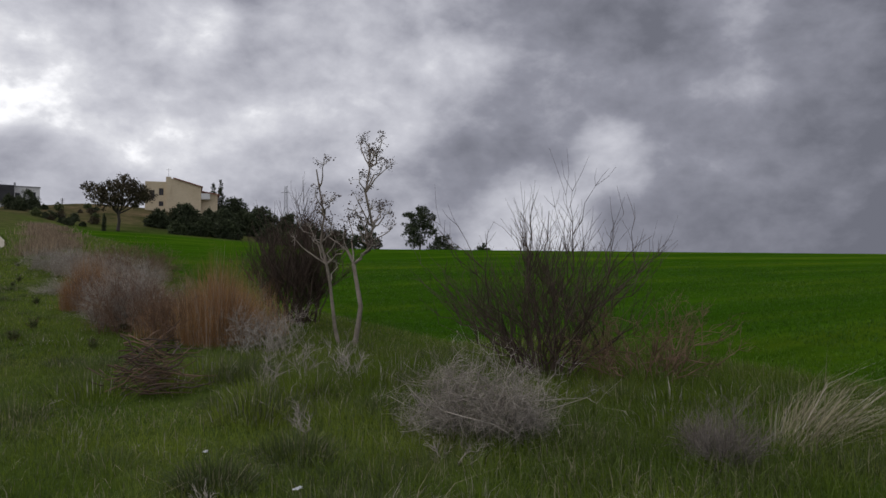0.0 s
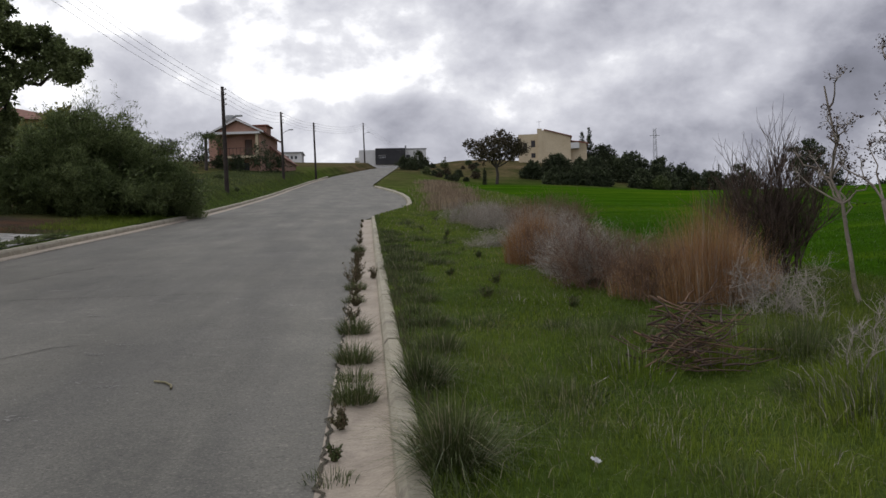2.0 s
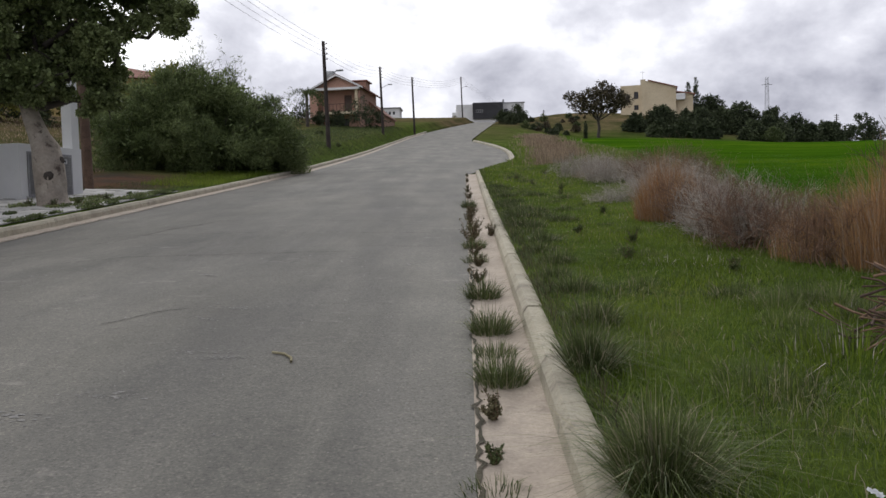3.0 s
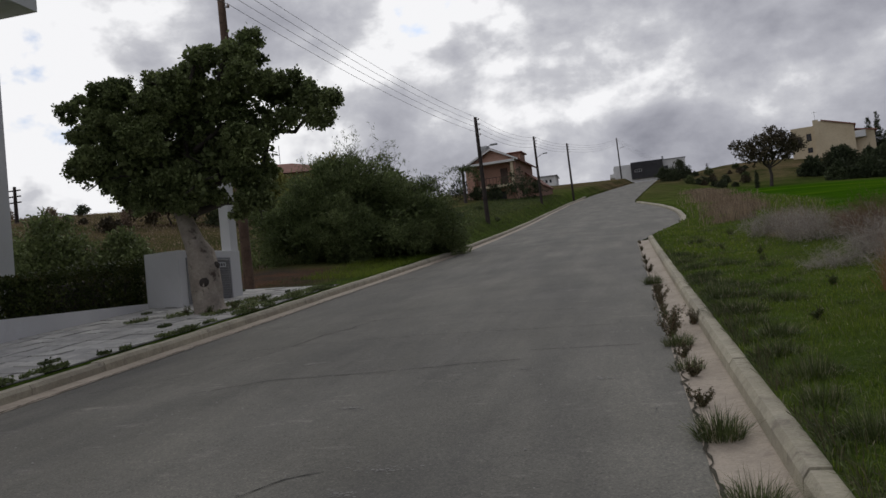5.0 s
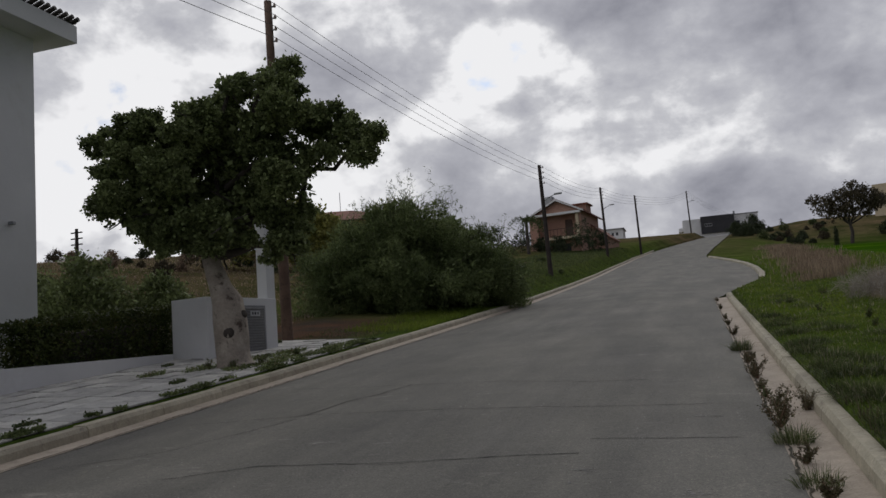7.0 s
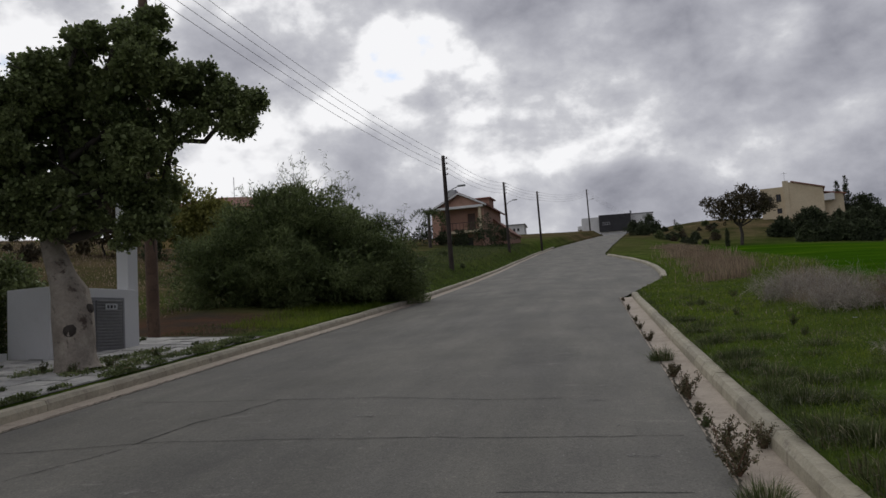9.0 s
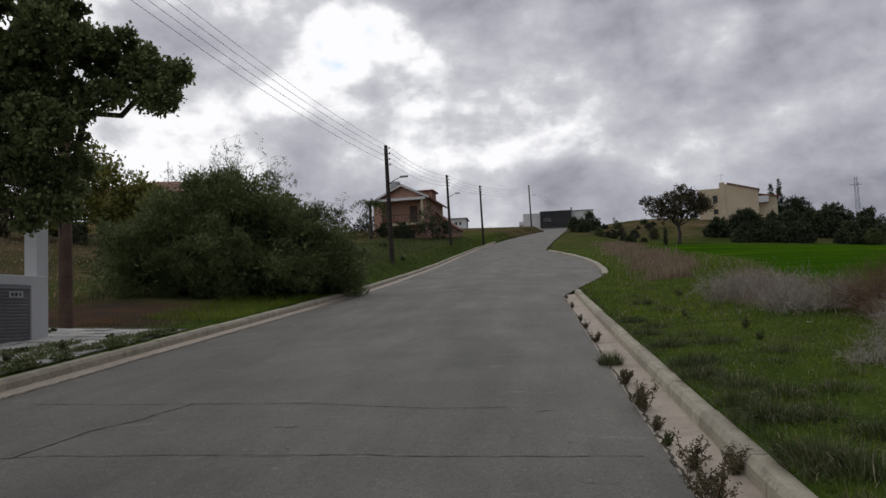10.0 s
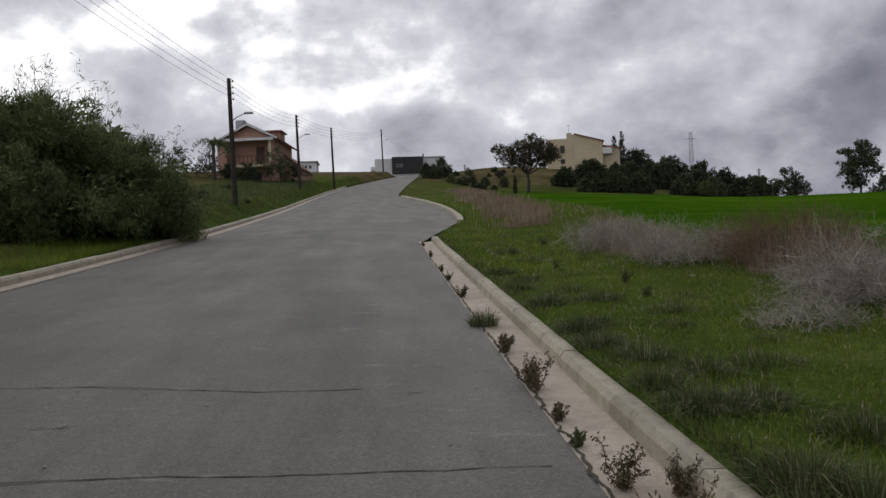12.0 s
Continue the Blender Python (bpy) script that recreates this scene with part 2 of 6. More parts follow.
mat("dark_bark", (0.05, 0.042, 0.036), (0.09, 0.075, 0.065), 4, 0.9, 0.7, 30)
mat("pale_stalk", (0.23, 0.19, 0.155), (0.34, 0.29, 0.245), 5, 0.85, 0.5, 60, c=(0.16, 0.12, 0.09), c_at=(0.58, 0.7), c_scale=8)
mat("twig", (0.08, 0.056, 0.048), (0.128, 0.094, 0.08), 5, 0.9, 0.3, 60, per="island", spread=0.4)
mat("red_twig", (0.185, 0.112, 0.08), (0.28, 0.185, 0.135), 5, 0.9, 0.2, 60, per="island", spread=0.4)
mat("grey_twig", (0.36, 0.315, 0.285), (0.52, 0.47, 0.43), 3, 0.9, 0.2, 60, per="island", spread=0.4)
mat("dim_twig", (0.2, 0.17, 0.155), (0.33, 0.29, 0.27), 3, 0.9, 0.2, 60, per="island", spread=0.4)
mat("straw", (0.28, 0.25, 0.16), (0.40, 0.36, 0.25), 3, 0.85, 0.0, 60, per="island", spread=0.3, sheer=0.2)
mat("rust_grass", (0.34, 0.185, 0.09), (0.46, 0.285, 0.15), 0.9, 0.85, 0.0, 60, per="island", spread=0.45, sheer=0.25)
mat("dull_grass", (0.26, 0.19, 0.14), (0.38, 0.3, 0.225), 0.7, 0.85, 0.0, 60, per="island", spread=0.45, sheer=0.25)
mat("carob_leaf", (0.125, 0.16, 0.066), (0.25, 0.295, 0.135), 1.2, 0.5, 0.0, 60, per="island", spread=0.5, sheer=0.3)
mat("acacia_leaf", (0.105, 0.14, 0.055), (0.205, 0.25, 0.11), 0.7, 0.6, 0.0, 60, per="island", spread=0.5, sheer=0.3)
mat("hedge_leaf", (0.046, 0.066, 0.018), (0.095, 0.112, 0.034), 2.5, 0.5, 0.0, 60, c=(0.13, 0.075, 0.028), c_at=(0.58, 0.7), c_scale=5, per="island", spread=0.5, sheer=0.15)
mat("olive_leaf", (0.18, 0.19, 0.05), (0.3, 0.29, 0.095), 0.6, 0.6, 0.0, 60, per="island", spread=0.45, sheer=0.25)
mat("pine_leaf", (0.046, 0.060, 0.034), (0.082, 0.100, 0.054), 0.4, 0.7, 0.0, 60, per="island", spread=0.5, sheer=0.1)
mat("bronze_leaf", (0.075, 0.064, 0.044), (0.115, 0.095, 0.062), 0.3, 0.7, 0.0, 60, per="island", spread=0.5, sheer=0.1)
mat("weed_leaf", (0.075, 0.105, 0.040), (0.13, 0.155, 0.068), 2, 0.6, 0.0, 60, per="island", spread=0.4, sheer=0.2)
mat("brown_weed", (0.095, 0.085, 0.050), (0.15, 0.135, 0.080), 6, 0.8, 0.0, 60, per="island", spread=0.5, sheer=0.2)
mat("grass_blade", (0.105, 0.165, 0.02), (0.205, 0.265, 0.038), 0.55, 0.6, 0.0, 60, c=(0.20, 0.20, 0.085), c_at=(0.55, 0.72), c_scale=1.1, per="island", spread=0.28, sheer=0.5)
mat("dark_tuft", (0.066, 0.09, 0.034), (0.125, 0.155, 0.058), 1.5, 0.6, 0.0, 60, per="island", spread=0.5, sheer=0.2)
mat("tuft_blade", (0.105, 0.15, 0.042), (0.17, 0.215, 0.068), 1.5, 0.6, 0.0, 60, per="island", spread=0.45, sheer=0.25)
mat("crop_blade", (0.044, 0.122, 0.006), (0.092, 0.18, 0.011), 0.12, 0.55, 0.0, 60, per="island", spread=0.35, sheer=0.3)
mat("pink_plaster", (0.42, 0.245, 0.185), (0.50, 0.31, 0.24), 0.6, 0.9, 0.2, 40, per="")
mat("cream_plaster", (0.58, 0.48, 0.33), (0.66, 0.56, 0.40), 0.4, 0.9, 0.2, 40)
mat("yellow_plaster", (0.44, 0.32, 0.13), (0.52, 0.39, 0.17), 0.4, 0.9, 0.2, 40)
mat("roof_tile", (0.20, 0.085, 0.06), (0.29, 0.13, 0.09), 1.2, 0.85, 0.4, 25)
mat("dark_tile", (0.045, 0.040, 0.038), (0.075, 0.065, 0.06), 2, 0.8, 0.4, 25)
mat("plastic", (0.44, 0.45, 0.46), (0.56, 0.57, 0.58), 9, 0.5, 0.2, 60)
mat("brown_wood", (0.06, 0.035, 0.025), (0.09, 0.05, 0.035), 3, 0.6, 0.2, 40)
mat("insulator", (0.25, 0.18, 0.14), (0.32, 0.24, 0.2), 3, 0.4, 0.0, 40)
mat("net", (0.05, 0.20, 0.15), (0.08, 0.25, 0.19), 3, 0.8, 0.0, 40)
glass = bpy.data.materials.new("window_glass")
glass.use_nodes = True
glass.node_tree.nodes["Principled BSDF"].inputs["Base Color"].default_value = (0.02, 0.024, 0.028, 1)
glass.node_tree.nodes["Principled BSDF"].inputs["Roughness"].default_value = 0.06
M["glass"] = glass


def ground_material():
    """Grass over soil: verge, crop field and dry hillside by place, each with two scales of change."""
    m = bpy.data.materials.new("ground")
    m.use_nodes = True
    t = m.node_tree
    bsdf = t.nodes["Principled BSDF"]
    geo = t.nodes.new("ShaderNodeNewGeometry")
    pos = geo.outputs["Position"]

    def noise_of(scale, detail=6.0, rough=0.6, stretch=None):
        n = node(t, "ShaderNodeTexNoise", Scale=scale, Detail=detail, Roughness=rough)
        if stretch:
            mp = t.nodes.new("ShaderNodeMapping")
            mp.inputs["Rotation"].default_value, mp.inputs["Scale"].default_value = (0, 0, radians(stretch[2])), (stretch[0], stretch[1], 1)
            link(t, pos, mp.inputs[0])
            link(t, mp.outputs[0], n.inputs["Vector"])
        else:
            link(t, pos, n.inputs["Vector"])
        return n.outputs[0]

    at = t.nodes.new("ShaderNodeAttribute")
    at.attribute_name = "cover"
    sep = t.nodes.new("ShaderNodeSeparateColor")
    link(t, at.outputs["Color"], sep.inputs[0])
    field, dry, clay = sep.outputs
    verge = ramp(t, noise_of(0.6), [(0.3, (0.045, 0.064, 0.020)), (0.5, (0.078, 0.122, 0.023)), (0.7, (0.135, 0.18, 0.040))]).outputs[0]
    crop = ramp(t, noise_of(0.05, 8, 0.65, (1.0, 4.0, 20)), [(0.3, (0.028, 0.086, 0.005)), (0.5, (0.047, 0.118, 0.006)), (0.66, (0.105, 0.172, 0.011))]).outputs[0]
    rows = ramp(t, noise_of(0.35, 6, 0.7, (0.5, 6.0, 25)), [(0.3, (0.75, 0.75, 0.75)), (0.65, (1.15, 1.15, 1.15))]).outputs[0]
    crop = mixed(t, 1.0, crop, rows, "MULTIPLY")
    hill = ramp(t, noise_of(0.22, 8, 0.7), [(0.32, (0.045, 0.052, 0.020)), (0.47, (0.105, 0.090, 0.044)), (0.66, (0.205, 0.145, 0.088))]).outputs[0]
    red = ramp(t, noise_of(0.8), [(0.35, (0.085, 0.070, 0.055)), (0.65, (0.15, 0.085, 0.055))]).outputs[0]
    col = mixed(t, field, verge, crop)
    col = mixed(t, dry, col, hill)
    col = mixed(t, clay, col, red)
    grain = noise_of(14.0, 6, 0.7)
    col = mixed(t, 0.7, col, ramp(t, grain, [(0.3, (0.6, 0.6, 0.6)), (0.7, (1.3, 1.3, 1.3))]).outputs[0], "MULTIPLY")
    link(t, col, bsdf.inputs["Base Color"])
    bsdf.inputs["Roughness"].default_value, bsdf.inputs["Specular IOR Level"].default_value = 0.95, 0.0
    bp = node(t, "ShaderNodeBump", Strength=0.8, Distance=0.10)
    link(t, maths(t, "ADD", grain, noise_of(3.0)), bp.inputs["Height"])
    link(t, bp.outputs[0], bsdf.inputs["Normal"])
    return m


M["ground"] = ground_material()


# ---- mesh helpers ----
def quick_mesh(name, v, f):
    """A mesh from an array of corners and an array of faces of one size."""
    v, f = np.asarray(v, np.float32), np.asarray(f, np.int32)
    me = bpy.data.meshes.new(name)
    me.vertices.add(len(v))
    me.vertices.foreach_set("co", v.ravel())
    me.loops.add(f.size)
    me.loops.foreach_set("vertex_index", f.ravel())
    me.polygons.add(len(f))
    me.polygons.foreach_set("loop_start", np.arange(len(f), dtype=np.int32) * f.shape[1])
    me.update(calc_edges=True)
    return me


def mesh_thing(name, me, m, parent=None, label="", smooth_it=False):
    ob = new(name, me)
    me.materials.append(M[m] if isinstance(m, str) else m)
    if smooth_it:
        me.polygons.foreach_set("use_smooth", np.ones(len(me.polygons), bool))
    if parent:
        ob.parent = parent
    return tagged(ob, label)


def part(name, bm, m, parent=None, label="", smooth_it=False):
    me = bpy.data.meshes.new(name)
    bm.to_mesh(me)
    bm.free()
    return mesh_thing(name, me, m, parent, label, smooth_it)


def empty(name, m, label="", category="", group="", kind=""):
    ob = new(name)
    ob.matrix_basis = m
    return tagged(ob, label, category, group, kind)


def box(x0, x1, y0, y1, z0, z1, bevel=0.0, bm=None):
    bm = bm or bmesh.new()
    got = bmesh.ops.create_cube(bm, size=1, matrix=Matrix.LocRotScale(((x0 + x1) / 2, (y0 + y1) / 2, (z0 + z1) / 2), None, (x1 - x0, y1 - y0, z1 - z0)))
    if bevel:
        edges = {e for v in got["verts"] for e in v.link_edges}
        bmesh.ops.bevel(bm, geom=list(edges), offset=bevel, segments=2, affect="EDGES", profile=0.6)
    return bm


def prism(outline, y0, y1):
    """An outline in x and z drawn along y."""
    bm = bmesh.new()
    a = [bm.verts.new((x, y0, z)) for x, z in outline]
    b = [bm.verts.new((x, y1, z)) for x, z in outline]
    bm.faces.new(a)
    bm.faces.new(b[::-1])
    for i in range(len(a)):
        j = (i + 1) % len(a)
        bm.faces.new((a[j], a[i], b[i], b[j]))
    bmesh.ops.recalc_face_normals(bm, faces=bm.faces)
    return bm


def tube(lines, sides=5):
    """Tapered tubes along lines of (x, y, z, radius): corners and quads."""
    vs, fs, n = [], [], 0
    ang = np.arange(sides) * 2 * np.pi / sides
    for ln in lines:
        p = np.asarray(ln, float)
        d = np.gradient(p[:, :3], axis=0)
        d /= np.linalg.norm(d, axis=1, keepdims=True) + 1e-9
        ref = np.where(np.abs(d[:, 2:3]) > 0.9, [[1.0, 0, 0]], [[0, 0, 1.0]])
        u = np.cross(d, ref)
        u /= np.linalg.norm(u, axis=1, keepdims=True) + 1e-9
        w = np.cross(d, u)
        ring = p[:, None, :3] + p[:, 3][:, None, None] * (u[:, None] * np.cos(ang)[None, :, None] + w[:, None] * np.sin(ang)[None, :, None])
        vs.append(ring.reshape(-1, 3))
        k = np.arange(len(p) - 1)[:, None] * sides
        i = np.arange(sides)[None]
        j = (i + 1) % sides
        fs.append((n + np.stack([k + i, k + j, k + sides + j, k + sides + i], -1)).reshape(-1, 4))
        n += len(p) * sides
    return np.concatenate(vs), np.concatenate(fs)


def tubes(name, lines, m, parent=None, sides=5, label=""):
    return mesh_thing(name, quick_mesh(name, *tube(lines, sides)), m, parent, label, True)


def units(rng, n, up=0.0):
    d = rng.normal(size=(n, 3)) + [0, 0, up]
    return d / (np.linalg.norm(d, axis=1, keepdims=True) + 1e-9)


def leaf_quads(rng, centres, size, aspect=0.5, droop=0.0, grow=None):
    """A small pointed leaf at each centre, turned at random."""
    n = len(centres)
    a = units(rng, n) if grow is None else grow
    a = a - [0, 0, droop]
    a /= np.linalg.norm(a, axis=1, keepdims=True) + 1e-9
    b = np.cross(a, units(rng, n))
    b /= np.linalg.norm(b, axis=1, keepdims=True) + 1e-9
    s = (size * rng.uniform(0.6, 1.35, n))[:, None]
    v = np.stack([centres - a * s * 0.5, centres + b * s * aspect * 0.5, centres + a * s * 0.5, centres - b * s * aspect * 0.5], 1)
    return v.reshape(-1, 3), np.arange(4 * n).reshape(n, 4)


def blade_mesh(rng, base, height, width, lean=0.35, wind=(0.0, 0.0), outward=None):
    """A bent, tapering blade of grass on each base: five corners, three triangles."""
    n = len(base)
    th = rng.uniform(0, 2 * np.pi, n)
    side = np.stack([np.cos(th), np.sin(th), 0 * th], 1)
    ph = rng.uniform(0, 2 * np.pi, n)
    away = np.stack([np.cos(ph) + wind[0], np.sin(ph) + wind[1], 0 * ph], 1)
    if outward is not None:
        away[:, :2] = away[:, :2] * 0.45 + outward
    bend = (np.abs(rng.normal(0, lean, n)) * height)[:, None]
    h, w = height[:, None], np.broadcast_to(np.asarray(width, float), (n,))[:, None]
    up = np.array([[0, 0, 1.0]])
    mid = base + up * h * 0.55 + away * bend * 0.35
    tip = base + up * np.maximum(h - bend * 0.35, h * 0.3) + away * bend
    v = np.stack([base - side * w / 2, base + side * w / 2, mid - side * w * 0.38, mid + side * w * 0.38, tip], 1).reshape(-1, 3)
    k = (np.arange(n) * 5)[:, None, None]
    f = (k + np.array([[0, 1, 3], [0, 3, 2], [2, 3, 4]])[None]).reshape(-1, 3)
    return v, f


def gz(x, y):
    return float(ground_z(x, y))


# ---- ground, road, gutters ----
def column(y, u):
    """Across-the-street lines that follow both edges of the road."""
    er, el = right_edge(y) + KERB_R - 0.05, left_edge(y) - KERB_L + 0.05
    if u >= 1:
        return er + (u - 1)
    if u <= 0:
        return el + u
    return el + (er - el) * u


def build_ground():
    grow = np.concatenate([np.arange(0, 12, 0.35), np.arange(12, 40, 1.2), np.arange(40, 130, 3.5), [145, 170, 200, 240, 300, 400, 600, 900, 1600, 2600]])
    us = np.concatenate([-grow[::-1], [0.004, 0.25, 0.5, 0.75, 0.996], 1 + grow])
    ys = np.concatenate([[-2400, -1200, -600, -300, -150, -90, -60, -45], np.arange(-34, 60, 0.8), np.arange(60, 240, 2.5), [250, 270, 300, 340, 400, 500, 700, 1000, 1700, 2700]])
    xs = np.stack([[column(y, u) for u in us] for y in np.clip(ys, -60, 260)])
    yy = np.repeat(ys[:, None], len(us), 1)
    zz = ground_z(xs, np.clip(yy, -300, 5000))
    rng = np.random.default_rng(5)
    zz = zz + np.where((us > 1.2) | (us < -5), 1, 0)[None] * rng.normal(0, 0.012, zz.shape)
    v = np.stack([xs, yy, zz], -1).reshape(-1, 3)
    a, b = zz.shape
    i = (np.arange(a - 1)[:, None] * b + np.arange(b - 1)[None]).ravel()
    me = quick_mesh("ground", v, np.stack([i, i + 1, i + b + 1, i + b], 1))
    d = xs - right_edge(yy)
    off = left_edge(yy) - xs
    wob = 0.8 * np.sin(yy * 0.35) + 0.5 * np.sin(yy * 0.9 + 1)
    far_hill = smooth(120, 150, np.hypot(xs, yy)) * smooth(26, 16, np.degrees(np.arctan2(xs, np.maximum(yy, 0.1))))
    field = smooth(5.2, 6.6, d + wob * 0.5 - 0.02 * yy) * (1 - far_hill)
    dry = np.maximum(np.maximum(smooth(5, 12, off) * 0.9, smooth(0.3, 3, off) * 0.4 * smooth(36, 42, yy)) * smooth(24, 34, yy), smooth(60, 110, yy) * smooth(7, 3, d) * (d > 0) * 0.5)
    dry = np.maximum(dry, far_hill * 0.95)
    dry = np.maximum(dry, 0.55 * smooth(0.9, 2.2, off) * smooth(25.5, 27, yy) * smooth(44, 38, yy))
    clay = smooth(1.2, 2.5, off) * smooth(8, 5, off) * smooth(25.6, 26.6, yy) * smooth(33, 30.5, yy)
    col = np.stack([field, dry, clay, np.ones_like(dry)], -1).reshape(-1, 4).astype(np.float32)
    me.color_attributes.new("cover", "FLOAT_COLOR", "POINT").data.foreach_set("color", col.ravel())
    return tagged(mesh_thing("ground", me, "ground", None, "grassy ground with a green field and dry hillside", True), kind="structure", category="ground")


def strip(name, lines, ys, m, label, category):
    """A sheet along the street through lines given as functions of y that return x and z."""
    v = np.array([[(*ln(y)[:1], y, ln(y)[1]) for ln in lines] for y in ys])
    a, b = v.shape[:2]
    i = (np.arange(a - 1)[:, None] * b + np.arange(b - 1)[None]).ravel()
    me = quick_mesh(name, v.reshape(-1, 3), np.stack([i, i + 1, i + b + 1, i + b], 1))
    return tagged(mesh_thing(name, me, m, None, label, True), kind="structure", category=category)


def across(k):
    def at(y):
        x = float(left_edge(y) * (1 - k) + right_edge(y) * k)
        ragged = 0.02 * math.sin(y * 7.1) + 0.02 * math.sin(y * 3.3 + 1) if k > 0.99 else 0
        return x + ragged, float(road_z(x, y))
    return at


build_ground()
road_ys = np.concatenate([np.arange(-40, 45, 0.4), np.arange(45, 200, 1.5), [210, 225, 240, 258]])
strip("road", [across(k) for k in (0, 0.08, 0.2, 0.35, 0.5, 0.54, 0.65, 0.8, 0.92, 1.0)], road_ys, "asphalt", "worn grey asphalt road climbing between kerbs", "road")
near_ys = np.concatenate([np.arange(-40, 35, 0.8), [35.3]])
strip("gutter", [lambda y: (0.0 - 0.05, float(road_z(0, y)) + 0.006), lambda y: (0.2, float(road_z(0, y)) - 0.004), lambda y: (GUTTER_R + 0.03, float(road_z(0, y)) + 0.012)], near_ys, "concrete", "pale concrete gutter beside the grass verge", "gutter")
left_ys = np.arange(-40, 120, 0.8)
strip("gutter", [lambda y: (float(left_edge(y)) - GUTTER_L - 0.03, float(road_z(left_edge(y), y)) + 0.012), lambda y: (float(left_edge(y)) + 0.03, float(road_z(left_edge(y), y)) + 0.007)], left_ys, "concrete", "narrow concrete gutter below the far kerb", "gutter")


# ---- trees and bushes ----
def limb(rng, p0, p1, r0, r1, steps=5, wobble=0.08):
    """A bent line of points with radii from one place to another."""
    t = np.linspace(0, 1, steps)[:, None]
    p0, p1 = np.asarray(p0, float), np.asarray(p1, float)
    w = rng.normal(0, wobble * np.linalg.norm(p1 - p0), (steps, 3)) * np.sin(np.pi * t)
    return np.hstack([p0 + (p1 - p0) * t + w, r0 + (r1 - r0) * t])


def crown(name, rng, lumps, count, size, m, parent, aspect=0.5, droop=0.0, shell=0.55, label="", up=0.2, tight=1.0):
    """Leaves in clumps about many small twig ends, inside lumps given as centre and radii."""
    vol = np.array([a[3] * a[4] * a[5] for a in lumps]) ** 0.8
    pts, outs = [], []
    for a, share in zip(lumps, vol / vol.sum()):
        ends = max(6, int(count * share / 22))
        d = units(rng, ends, up)
        rad = rng.uniform(shell, 1.0, ends)[:, None] * rng.uniform(0.82, 1.12, ends)[:, None]
        tips = np.array(a[:3]) + d * rad * np.array(a[3:6])
        per = max(4, int(count * share / ends))
        spread = 0.20 * min(a[3:6]) ** 0.5 * 0.8 * tight
        p = np.repeat(tips, per, 0) + rng.normal(0, spread, (ends * per, 3))
        pts.append(p)
        outs.append(np.repeat(d, per, 0) + rng.normal(0, 0.7, (ends * per, 3)))
    p, g = np.concatenate(pts), np.concatenate(outs)
    g /= np.linalg.norm(g, axis=1, keepdims=True)
    return mesh_thing(name, quick_mesh(name, *leaf_quads(rng, p, size, aspect, droop, g)), m, parent, label)


def bunches(rng, lumps, per, size, out=0.75):
    """Small lumps scattered over larger ones, so that a crown breaks into bunches."""
    got = []
    for a in lumps:
        n = max(3, int(per * (a[3] * a[4] * a[5]) ** 0.6))
        for d in units(rng, n, 0.15):
            c = np.array(a[:3]) + d * np.array(a[3:6]) * rng.uniform(out - 0.15, out + 0.2)
            r = size * rng.uniform(0.7, 1.3)
            got.append((*c, r, r, r * 0.8))
    return got


